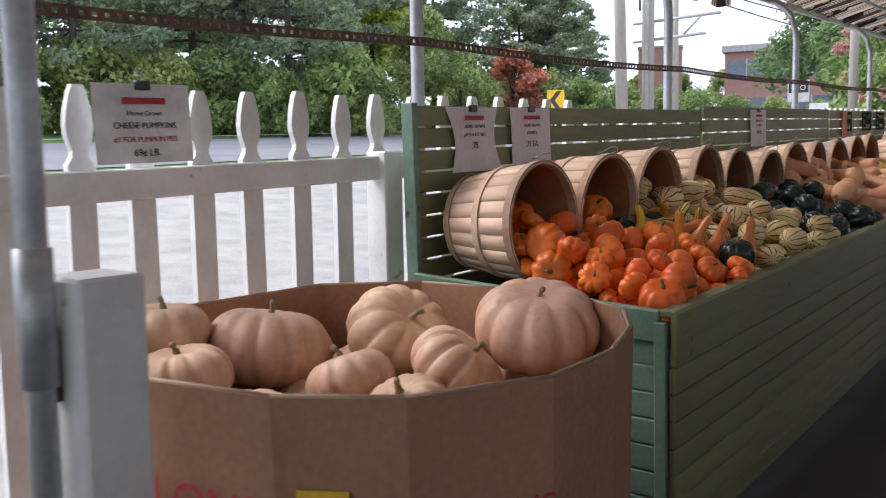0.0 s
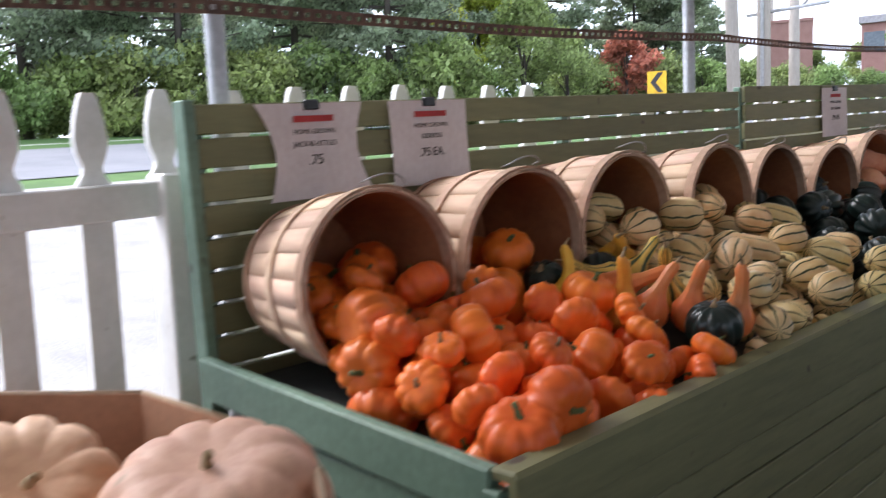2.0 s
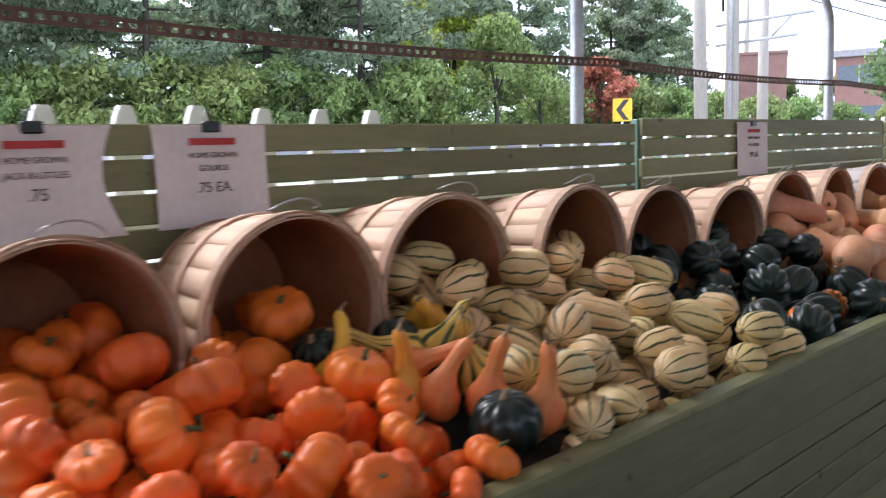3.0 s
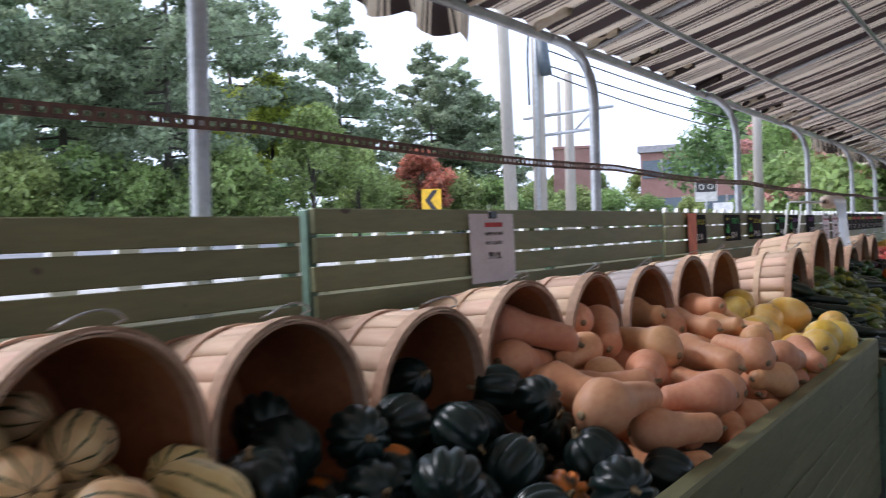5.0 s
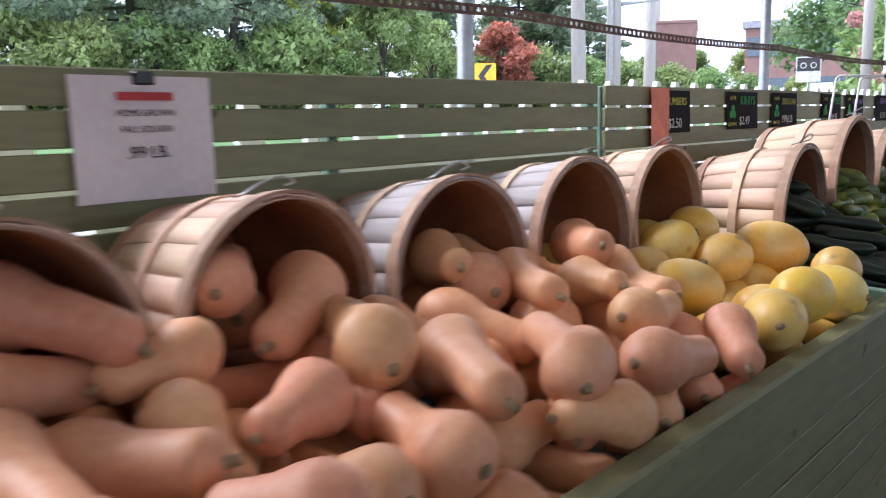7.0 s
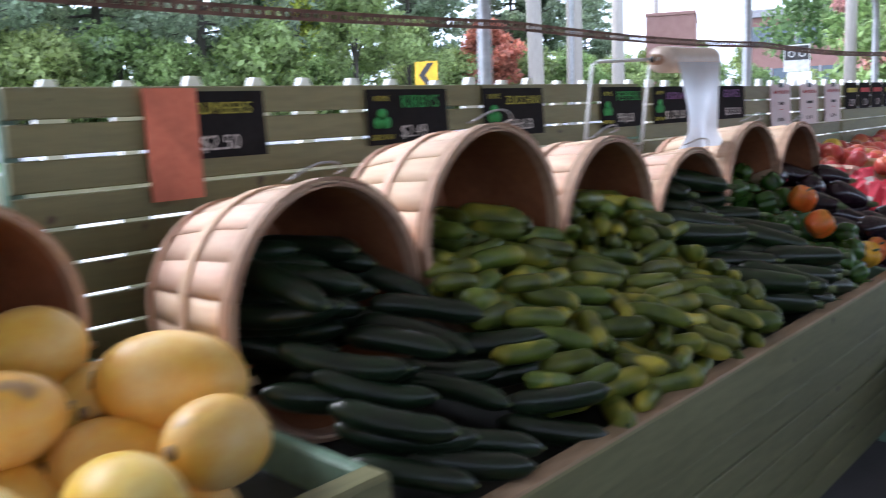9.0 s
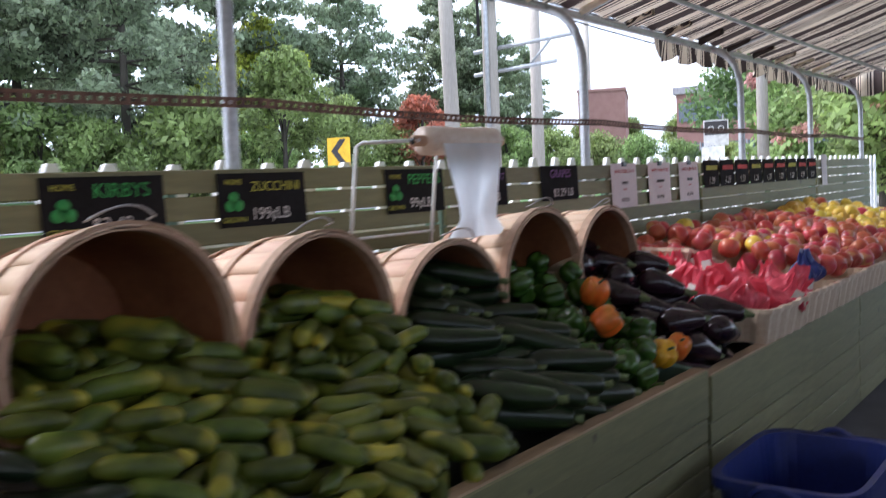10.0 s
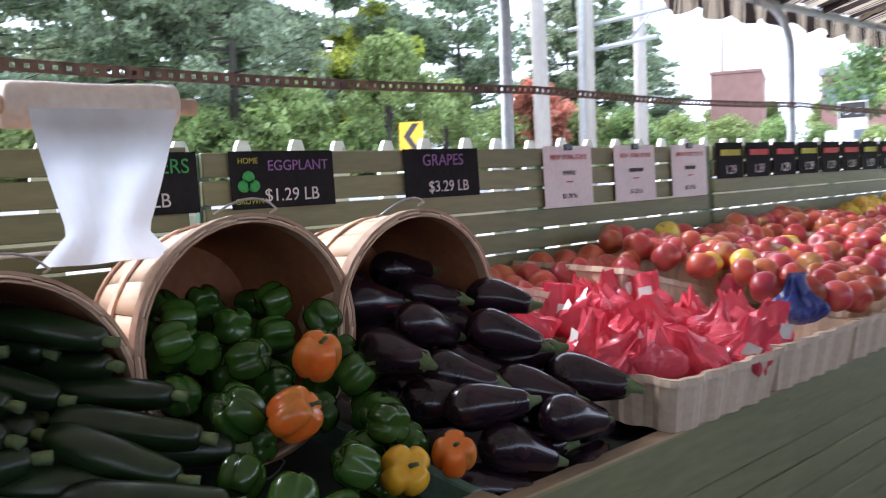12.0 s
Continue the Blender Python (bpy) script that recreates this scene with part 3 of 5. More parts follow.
def lay(x, y, h, spin=0, yaw=0, pitch=0, scale=1.0):
    """Pose of a basket on its side with the mouth towards the aisle; x, y, h: centre of its bottom."""
    return pose(x, y, gz(y) + h, 0, 90 + pitch, yaw) @ pose(0, 0, 0, 0, 0, spin) @ Matrix.Diagonal((scale, scale, min(scale, 1.1), 1))


BASKETS = [(2.67, 0.92), (3.12, 0.94), (3.52, 0.945), (4.02, 0.93), (4.44, 0.902), (4.90, 0.90), (5.34, 0.91), (5.79, 0.92), (6.27, 0.905), (6.73, 0.918), (7.21, 0.93),
           (7.80, 0.881), (8.30, 0.968), (8.80, 0.919), (9.31, 0.855), (9.79, 0.913), (10.24, 0.904)]
GREY_STAVE = mat("basket_stave_grey", (0.5, 0.45, 0.44), (0.4, 0.35, 0.34), scale=7, rough=0.75, bump=0.25, var=0.12, stretch=(1, 1, 0.15))
proto = make_basket()
for i, (y, h) in enumerate(BASKETS):
    small = y < 7.5
    m = lay((0.045 if small else 0.205) + random.uniform(0, 0.02), y, h, random.uniform(-14, 14), random.uniform(-2.5, 2.5), random.uniform(-2, 3), 1.04 if small else 1.25)
    ob = proto if i == 0 else copy_thing(proto, m)
    if i == 0:
        ob.matrix_basis = m
    if not small:
        ob["label"] = "pale wooden bushel basket on its side, spilling vegetables"
    if i in (8, 9):
        ob["label"] = "grey weathered wooden bushel basket lying on its side"
        for ch in ob.children:
            if ch.name.startswith("stave"):
                ch.material_slots[0].link = "OBJECT"
                ch.material_slots[0].material = GREY_STAVE



# ---- produce shapes (local z is the stem axis)
def ribbed(name, r, h, ribs, depth, dip, material, nu=40, nv=14, pw=0.8):
    def fn(s, a):
        p = math.pi * (0.03 + 0.94 * s)
        rr = r * math.sin(p) ** pw * (1 - depth * abs(math.sin(ribs * a / 2 + 0.2)) ** 0.5 * 0 - depth * (1 - abs(math.sin(ribs * a / 2))) ** 2)
        zz = -h / 2 * math.cos(p)
        zz -= (dip * h * math.exp(-((rr / (0.42 * r)) ** 2))) * (1 if s > 0.5 else -1)
        return (rr * math.cos(a), rr * math.sin(a), zz)
    return sweep(name, fn, nu, nv, material)


def stem_mesh(length, r, material, z0, bend=0.4):
    pts = [(bend * length * t * t, 0, z0 + length * t) for t in (0, 0.25, 0.5, 0.75, 1)]
    me = tube("stem", pts, r, material, 7, 0.75)
    for v in me.vertices:
        if v.co.z < z0 + length * 0.1:
            v.co.x *= 1.7
            v.co.y *= 1.7
    return me


def profile(name, prof, material, bend=0.0, nu=24, ribs=0, depth=0.0, nv=18):
    """A turned shape from (s, radius) stations along z, bent sideways."""
    L = prof[-1][0]
    zs, rs = [p[0] for p in prof], [p[1] for p in prof]

    def fn(s, a):
        ss = 0.5 - 0.5 * math.cos(math.pi * s)
        z = ss * L
        r = float(np.interp(z, zs, rs)) * (1 - depth * (1 - abs(math.sin(ribs * a / 2))) ** 2 if ribs else 1)
        return (r * math.cos(a) + bend * L * math.sin(ss * math.pi), r * math.sin(a), z - L / 2)
    return sweep(name, fn, nu, nv, material)


def rounded(L, r, n=7, tip=1.0, f=0.5, pw=1.0):
    """Stations of a capsule-like fruit."""
    st = [(L * 0.5 * (1 - math.cos(math.pi * i / (2 * n))) * f, max(0.003, r * math.sin(math.pi * i / (2 * n)) ** pw)) for i in range(n + 1)]
    return st + [(L - z, q * tip) for z, q in st[::-1][1:]]


KINDS = {}


def kind_of(name, label, category, group, body, body_name, extra=()):
    """A prototype thing with its body and small parts."""
    ob = thing(name, Matrix(), label, category, group)
    part(body_name, body, ob)
    for nm, me in extra:
        part(nm, me, ob)
    KINDS.setdefault(group, []).append([ob, False])
    return ob


def use(entry, m):
    if entry[1]:
        return copy_thing(entry[0], m)
    entry[1] = True
    entry[0].matrix_basis = m
    return entry[0]


for k, (r, h) in enumerate(((0.046, 0.058), (0.043, 0.064), (0.05, 0.061))):
    kind_of("mini_pumpkin", "small bright orange ribbed pumpkin in the display heap", "pumpkin", "mini", ribbed("skin", r, h, 9 + k, 0.15, 0.16, ORANGE, 45, 12), "skin", (("stem", stem_mesh(0.018, 0.0042, STEMG if k else STEM, h * 0.3)),))
for k, bend in enumerate((0.0, 0.03)):
    kind_of("delicata_squash", "cream delicata squash with dark green stripes", "squash", "delicata", profile("skin", rounded(0.135 - 0.025 * k, 0.041 + 0.003 * k, 7, 1.0, 0.8, 0.85), DELI, bend, 36, 9, 0.09), "skin", (("stem", stem_mesh(0.012, 0.006, STEM, 0.064 - 0.0125 * k)),))
for k, (r, h) in enumerate(((0.066, 0.12), (0.06, 0.125))):
    kind_of("acorn_squash", "glossy dark green ribbed acorn squash", "squash", "acorn", ribbed("skin", r, h, 10, 0.2, 0.07, ACORN, 40, 14, 0.9), "skin", (("stem", stem_mesh(0.018, 0.007, STEM, h * 0.42)),))
for k in range(3):
    L = (0.25, 0.22, 0.27)[k]
    prof = [(0, 0.004), (0.01, 0.03), (0.03, 0.05), (0.065, 0.06 + 0.003 * k), (0.1, 0.054), (0.13, 0.042), (L * 0.72, 0.038), (L - 0.02, 0.037), (L - 0.006, 0.024), (L, 0.008)]
    kind_of("butternut_squash", "tan smooth butternut squash with a thick neck", "squash", "butternut", profile("skin", prof, BUTTER, (0.0, 0.05, -0.06)[k], 28, nv=26), "skin", (("stem", stem_mesh(0.02, 0.009, STEM, L / 2 - 0.006)), ("blossom_scar", sweep("scar", lambda s, a: (0.011 * (1 - s * 0.5) * math.cos(a), 0.011 * (1 - s * 0.5) * math.sin(a), -L / 2 - 0.001 - 0.002 * s), 8, 2, STEM))))
for k in range(2):
    kind_of("spaghetti_squash", "smooth yellow oval spaghetti squash", "squash", "spaghetti", profile("skin", rounded(0.2 - 0.03 * k, 0.07, 9, 1.0, 1.0, 0.9), SPAG, 0.0, 28), "skin", (("stem", stem_mesh(0.014, 0.009, STEM, 0.095 - 0.015 * k)), ("blossom_scar", sweep("scar", lambda s, a, k=k: (0.012 * math.cos(a), 0.012 * math.sin(a), -0.1 + 0.015 * k - 0.003 * s), 8, 2, STEM))))
for k in range(2):
    kind_of("cucumber", "long dark green cucumber", "cucumber", "cucumber", profile("skin", rounded(0.24 + 0.02 * k, 0.027), CUKE, 0.03 * (k + 1), 18, 7, 0.03), "skin", (("stem_end", stem_mesh(0.006, 0.005, STEMG, 0.118 + 0.01 * k)),))
for k in range(3):
    kind_of("kirby_cucumber", "short yellow-green pickling cucumber", "cucumber", "kirby", profile("skin", rounded(0.115 + 0.012 * k, 0.021 - 0.001 * k), KIRBY, 0.03 * k, 16, 6, 0.05), "skin", (("stem_end", stem_mesh(0.005, 0.004, STEMG, 0.056 + 0.006 * k)),))
for k in range(2):
    kind_of("zucchini", "dark green glossy zucchini with a cut stem", "zucchini", "zucchini", profile("skin", [(0, 0.005), (0.01, 0.022), (0.04, 0.032), (0.13, 0.03), (0.2, 0.024), (0.22, 0.02), (0.225, 0.012)], ZUKE, 0.03 * k, 18, 6, 0.03), "skin", (("stem", tube("stem", [(0, 0, 0.105), (0, 0, 0.122), (0.003, 0, 0.136)], 0.009, STEMG, 6, 1.15)),))


def pepper_mesh(m):
    return ribbed("skin", 0.053, 0.1, 4, 0.24, 0.16, m, 32, 14, 0.55)


for m, lab in ((PEPG, "glossy green bell pepper"), (PEPO, "orange and green ripening bell pepper"), (PEPY, "yellow bell pepper")):
    kind_of("bell_pepper", lab + " in the display heap", "pepper", "pepper", pepper_mesh(m), "skin", (("stem", stem_mesh(0.028, 0.006, STEMG, 0.027)),))
for k in range(2):
    prof = [(0, 0.006), (0.008, 0.03), (0.024, 0.048), (0.055, 0.06), (0.1, 0.056), (0.16, 0.04), (0.2, 0.03), (0.212, 0.012)]
    kind_of("eggplant", "glossy black-purple eggplant with a green cap", "eggplant", "eggplant", profile("skin", prof, EGG, 0.05 * k, 24), "skin", (("cap", tube("cap", [(0, 0, 0.088), (0, 0, 0.1), (0, 0, 0.108), (0.004, 0, 0.135)], 0.031, STEMG, 7, 0.25)),))
for m, lab in ((APPLER, "red and pink apple in the fruit display"), (APPLEY, "golden yellow apple in the fruit display")):
    kind_of("apple", lab, "apple", "red apples" if m is APPLER else "yellow apples", ribbed("skin", 0.037, 0.068, 5, 0.03, 0.16, m, 20, 11, 0.75), "skin", (("stem", stem_mesh(0.018, 0.0014, STEM, 0.018)),))
neck = [(0, 0.006), (0.01, 0.028), (0.03, 0.04), (0.055, 0.036), (0.075, 0.02), (0.1, 0.013), (0.14, 0.013), (0.15, 0.007)]
for m, lab, b in ((GOURDY, "yellow swan-necked gourd", 0.12), (GOURDO, "orange warty gourd with a crooked neck", -0.08), (GOURDS, "yellow and green striped gourd", 0.06)):
    kind_of("ornamental_gourd", lab + " in the heap", "gourd", "gourd", profile("skin", neck, m, b, 24, 8, 0.12), "skin", (("stem", stem_mesh(0.02, 0.004, STEM, 0.072)),))


# ---- heaps: each piece is dropped until it rests on the bed, the basket or the pieces below it
BEADS = {"mini": [(0, 0.047)], "gourd": [(-0.035, 0.038), (0.02, 0.016)], "delicata": [(-0.03, 0.042), (0, 0.044), (0.03, 0.042)], "acorn": [(-0.015, 0.06), (0.015, 0.06)],
         "butternut": [(-0.065, 0.056), (-0.02, 0.048), (0.03, 0.037), (0.075, 0.036)], "spaghetti": [(-0.035, 0.06), (0, 0.068), (0.035, 0.06)],
         "cucumber": [(k * 0.044, 0.026) for k in (-2, -1, 0, 1, 2)], "kirby": [(-0.037, 0.018), (0, 0.02), (0.037, 0.018)], "zucchini": [(k * 0.05, 0.028) for k in (-2, -1, 0, 1, 2)],
         "pepper": [(-0.012, 0.046), (0.012, 0.046)], "eggplant": [(-0.05, 0.055), (0, 0.05), (0.05, 0.036), (0.08, 0.03)]}
LAID = []


def rest_height(pts, rads, y0, y1, floor_at):
    """Lowest lift at which a chain of balls (x, y, z, radius) touches something."""
    lift = max(floor_at(p.x, p.y) + r * 0.9 - p.z for p, r in zip(pts, rads))
    near = np.array([q for q in LAID if y0 - 0.2 < q[1] < y1 + 0.2])
    if len(near):
        for p, r in zip(pts, rads):
            d2 = (near[:, 0] - p.x) ** 2 + (near[:, 1] - p.y) ** 2
            rs = (near[:, 3] + r) * 0.9
            ok = d2 < rs ** 2
            if ok.any():
                lift = max(lift, float((near[ok, 2] + np.sqrt(rs[ok] ** 2 - d2[ok])).max()) - p.z)
    return lift


def heap(group, y0, y1, n, hb, hf, seed, xb=0.17, xm=0.33, xf=0.865, yaw=(0, 180), grow=1.0, depth=2.2, slack=0.5, pick=None):
    """Fills a stretch of the box, with its baskets, up to a slope from hb at the mouths to hf at the rail."""
    rnd = random.Random(seed)
    beads = BEADS[group]
    size = max(r for _, r in beads) * 2 * grow
    inner = 0.165 if y0 < 7.5 else 0.2

    def top_at(x):
        s = max(0.0, (x - xm) / (xf - xm))
        return hb + (hf - hb) * s ** 0.85

    def floor_at(x, y):
        if x < xm:
            yc, hc = min(BASKETS, key=lambda q: abs(q[0] - y))
            return hc - math.sqrt(max(0.0, inner ** 2 - (y - yc) ** 2))
        return top_at(x) - size * (depth - 0.35 * (x - xm) / (xf - xm))

    count = misses = 0
    while count < n and misses < 25:
        best = None
        for _ in range(20):
            x = rnd.uniform(xb, xf + 0.02)
            y = rnd.uniform(y0, y1)
            if group in ("mini", "acorn", "pepper", "gourd"):
                turn = pose(0, 0, 0, rnd.gauss(0, 48), rnd.gauss(0, 48), rnd.uniform(0, 360))
            else:
                turn = pose(0, 0, 0, 0, 0, rnd.gauss(*yaw)) @ pose(0, 0, 0, 0, 90 + rnd.gauss(8, 9), 0) @ pose(0, 0, 0, 0, 0, rnd.uniform(0, 360))
            sc = grow * rnd.uniform(0.88, 1.1)
            pts = [turn @ Vector((0, 0, z * sc)) + Vector((x, y, 0)) for z, _ in beads]
            rads = [r * sc for _, r in beads]
            bad = False
            for p, r in zip(pts, rads):
                if p.x > xf + 0.03 - r * 0.8 or p.x < 0.1:
                    bad = True
                elif p.x < xm + 0.03:
                    yc = min(BASKETS, key=lambda q: abs(q[0] - p.y))[0]
                    bad = bad or abs(p.y - yc) > inner - r * 0.9
            if bad:
                continue
            lift = rest_height(pts, rads, y0, y1, floor_at)
            over = lift + max(p.z + r for p, r in zip(pts, rads)) - top_at(x)
            if best is None or over < best[0]:
                best = (over, lift, x, y, turn, sc, pts, rads)
        if best is None or best[0] > size * slack:
            misses += 1
            continue
        _, lift, x, y, turn, sc, pts, rads = best
        LAID.extend((p.x, p.y, p.z + lift, r) for p, r in zip(pts, rads))
        ents = KINDS[group]
        use(ents[pick(rnd) if pick else rnd.randrange(len(ents))], Matrix.Translation(P(x, y, lift)) @ turn @ Matrix.Scale(sc, 4))
        count, misses = count + 1, 0


def put(group, which, x, y, h, rx, ry, rz, sc=1.0):
    """One chosen piece; the heaps settle round it."""
    m = pose(0, 0, 0, rx, ry, rz)
    use(KINDS[group][which], Matrix.Translation(P(x, y, h)) @ m @ Matrix.Scale(sc, 4))
    for z, r in BEADS[group]:
        p = m @ Vector((0, 0, z * sc))
        LAID.append((x + p.x, y + p.y, h + p.z, r * sc))


put("acorn", 0, 0.79, 3.22, 0.775, 15, -10, 60, 0.95)
put("acorn", 1, 0.40, 3.13, 0.85, 40, 0, 20, 0.95)
put("acorn", 1, 0.46, 3.27, 0.86, -30, 10, 80, 0.9)
put("mini", 1, 0.31, 3.10, 0.93, 20, 30, 0, 1.5)
for gx, gy, gh, rx, ry, rz, w in ((0.47, 3.10, 0.87, -18, 6, 30, 0), (0.60, 3.14, 0.84, 12, -5, 90, 0), (0.52, 3.33, 0.88, -40, 25, 0, 2), (0.66, 3.22, 0.83, 15, 20, 70, 1),
                                  (0.62, 3.31, 0.85, -10, -25, 140, 2), (0.72, 3.28, 0.82, 5, 12, 10, 1), (0.78, 3.32, 0.81, -8, -14, 200, 1), (0.43, 3.36, 0.90, 60, 10, 40, 0), (0.57, 3.24, 0.85, 70, 0, 120, 1), (0.50, 3.20, 0.87, -65, 20, 160, 2)):
    put("gourd", w, gx, gy, gh, rx, ry, rz, 1.1)
heap("mini", 2.52, 3.16, 230, 0.94, 0.775, 3, grow=1.08, slack=0.4)
heap("delicata", 3.36, 4.2, 170, 1.0, 0.785, 8, grow=1.1)
heap("acorn", 4.22, 5.15, 120, 0.955, 0.775, 10, grow=1.1)
heap("butternut", 5.15, 6.6, 120, 0.975, 0.80, 12, yaw=(20, 75), slack=0.6, grow=1.04)
heap("spaghetti", 6.58, 7.46, 60, 0.93, 0.785, 15, yaw=(30, 70), grow=1.1, slack=0.4)
heap("cucumber", 7.68, 8.07, 110, 0.97, 0.675, 18, xb=0.3, xm=0.5, xf=0.935, yaw=(35, 13), slack=0.9)
heap("kirby", 8.06, 9.0, 330, 0.99, 0.68, 20, xb=0.3, xm=0.5, xf=0.935, yaw=(20, 55), grow=1.12, slack=0.7)
put("pepper", 1, 0.70, 9.84, 0.89, 25, 20, 40, 0.9)
put("pepper", 1, 0.80, 9.72, 0.82, 50, 35, 100)
put("pepper", 1, 0.90, 10.0, 0.70, 30, 30, 10, 0.9)
put("pepper", 2, 0.90, 9.88, 0.70, 60, 10, 60, 0.9)
heap("zucchini", 9.03, 9.54, 110, 0.99, 0.69, 22, xb=0.3, xm=0.5, xf=0.935, yaw=(35, 18), grow=1.05, slack=0.9)
heap("pepper", 9.58, 10.03, 80, 0.98, 0.71, 25, xb=0.3, xm=0.5, xf=0.935, pick=lambda r: 0, grow=0.95)
heap("eggplant", 10.02, 10.47, 60, 1.0, 0.71, 28, xb=0.3, xm=0.5, xf=0.935, yaw=(40, 30), grow=0.98)


# ---- fruit crates with apples and red bags
crate_proto = None


def make_crate():
    ob = thing("fruit_crate", Matrix(), "pale scalloped plastic fruit crate", "crate", "fruit crates")
    verts = []
    W, D, H = 0.46, 0.62, 0.13
    ring = []
    for (ax, ay), (bx, by), n in (((-D / 2, -W / 2), (D / 2, -W / 2), 24), ((D / 2, -W / 2), (D / 2, W / 2), 18), ((D / 2, W / 2), (-D / 2, W / 2), 24), ((-D / 2, W / 2), (-D / 2, -W / 2), 18)):
        for i in range(n):
            t = i / n
            bump = 0.006 * (1 if (i // 2) % 2 else -1)
            px, py = ax + (bx - ax) * t, ay + (by - ay) * t
            nx, ny = (by - ay), -(bx - ax)
            q = math.hypot(nx, ny)
            ring.append((px + nx / q * bump, py + ny / q * bump))
    n = len(ring)
    for s, z in ((0.93, 0), (1.0, H - 0.02), (1.035, H - 0.018), (1.035, H), (0.985, H), (0.92, 0.012)):
        verts += [(x * s, y * s, z) for x, y in ring]
    def band(k):
        return [(k * n + i, k * n + (i + 1) % n, (k + 1) * n + (i + 1) % n, (k + 1) * n + i) for i in range(n)]

    part("shell", mesh("crate_shell", verts, band(0) + band(4) + [tuple(range(n))[::-1], tuple(range(5 * n, 6 * n))], CRATE), ob)
    part("rim", mesh("crate_rim", verts, band(1) + band(2) + band(3), CRATE), ob, label="scalloped turned-out rim")
    return ob


CRATES = [(0.70, 10.85), (0.70, 11.34), (0.70, 11.83), (0.70, 12.32), (0.70, 12.81), (0.70, 13.30), (0.70, 13.79), (0.70, 14.28), (0.70, 14.77)]
for i, (x, y) in enumerate(CRATES):
    m = pose(x, y, gz(y) + 0.605, TILT, 0, random.uniform(-1.5, 1.5))
    if i == 0:
        crate_proto = make_crate()
        crate_proto.matrix_basis = m
    else:
        copy_thing(crate_proto, m)
for i in range(8):
    y = 10.95 + 0.49 * i
    copy_thing(crate_proto, pose(0.24, y, gz(y) + 0.72, TILT, 12, 90))


def pile(group_of, y0, y1, x0, x1, h0, h1, n, seed, size=0.082, drop=0.8):
    rnd = random.Random(seed)
    for layer in (0, 1):
        placed, tries = [], 0
        while len(placed) < (n if layer == 0 else n // 6) and tries < 9000:
            tries += 1
            x, y = rnd.uniform(x0, x1), rnd.uniform(y0, y1)
            if any((x - a) ** 2 + (y - b) ** 2 < (size * 0.88) ** 2 for a, b in placed):
                continue
            placed.append((x, y))
            h = h0 + (h1 - h0) * (x - x0) / (x1 - x0) - layer * 0.05 + 0.02 * math.sin(y * 5) + rnd.uniform(-0.012, 0.02)
            e = KINDS[group_of(rnd, y)][0]
            use(e, Matrix.Translation(P(x, y, h)) @ pose(0, 0, 0, rnd.gauss(0, 50), rnd.gauss(0, 50), rnd.uniform(0, 360)) @ Matrix.Scale(rnd.uniform(1.02, 1.25), 4))


pile(lambda r, y: "red apples" if r.random() < 0.93 else "yellow apples", 10.75, 11.5, 0.08, 0.34, 0.9, 0.85, 26, 31)
pile(lambda r, y: "red apples" if r.random() < 0.95 else "yellow apples", 11.5, 13.6, 0.1, 0.96, 0.95, 0.77, 165, 33)
pile(lambda r, y: "yellow apples" if r.random() < 0.85 else "red apples", 13.6, 15.0, 0.1, 0.96, 0.97, 0.78, 92, 35)


def bag_mesh(seed):
    rnd = random.Random(seed)
    ph = [rnd.uniform(0, 6) for _ in range(6)]

    def fn(s, a):
        r = 0.075 * (math.sin(math.pi * min(1, s * 1.25 + 0.12)) ** 0.6 if s < 0.62 else 0.62 - 0.2 * s + 0.2 * (s - 0.62))
        r *= 1 + 0.16 * math.sin(3 * a + ph[0] + 4 * s) + 0.12 * math.sin(7 * a + ph[1]) * s + 0.06 * math.sin(13 * a + ph[2] + 9 * s)
        fl = 1.0 if s < 0.6 else 1 - 0.55 * (s - 0.6) / 0.4
        return (r * math.cos(a) * fl, r * math.sin(a) * 1.15, 0.135 * s + 0.014 * math.sin(5 * a + ph[3]) * s)
    return sweep("bag_film", fn, 40, 16, REDBAG, smooth=False)


bag_meshes = [bag_mesh(k) for k in range(4)]
rnd = random.Random(44)
for i in range(20):
    x, y = (0.42, 0.55, 0.68, 0.82, 0.92)[i % 5] + rnd.uniform(-0.03, 0.03), 10.68 + 0.17 * (i // 5) + rnd.uniform(-0.03, 0.03)
    h = 0.80 - 0.14 * (x - 0.42)
    bag = thing("fruit_bag", Matrix.Translation(P(x, y, h - 0.03)) @ pose(0, 0, 0, rnd.uniform(-40, 40), rnd.uniform(-20, 45), rnd.uniform(0, 360)), "crinkled glossy red plastic bag of fruit in a crate", "bag", "red fruit bags")
    part("film", bag_meshes[i % 4], bag)
    part("white_print", mesh("print", [(0.066, -0.02, 0.06), (0.07, 0.02, 0.06), (0.062, 0.022, 0.1), (0.058, -0.018, 0.1)], [(0, 1, 2, 3)], CHALK), bag)
blue_bag = thing("fruit_bag", Matrix.Translation(P(0.9, 11.42, 0.74)), "small blue printed fruit bag among the apples", "bag", "", mesh("blue_bag", [v.co for v in bag_meshes[0].vertices], [tuple(p.vertices) for p in bag_meshes[0].polygons], BLUE))

# ---- cardboard bin with cheese pumpkins
OCT = [(0.225, 2.225), (-0.02, 2.05), (-0.10, 1.62), (0.08, 1.27), (0.42, 1.13), (0.75, 1.185), (0.95, 1.30), (1.085, 1.53), (1.09, 1.75), (1.02, 1.97), (0.93, 2.12), (0.80, 2.20), (0.50, 2.24)]


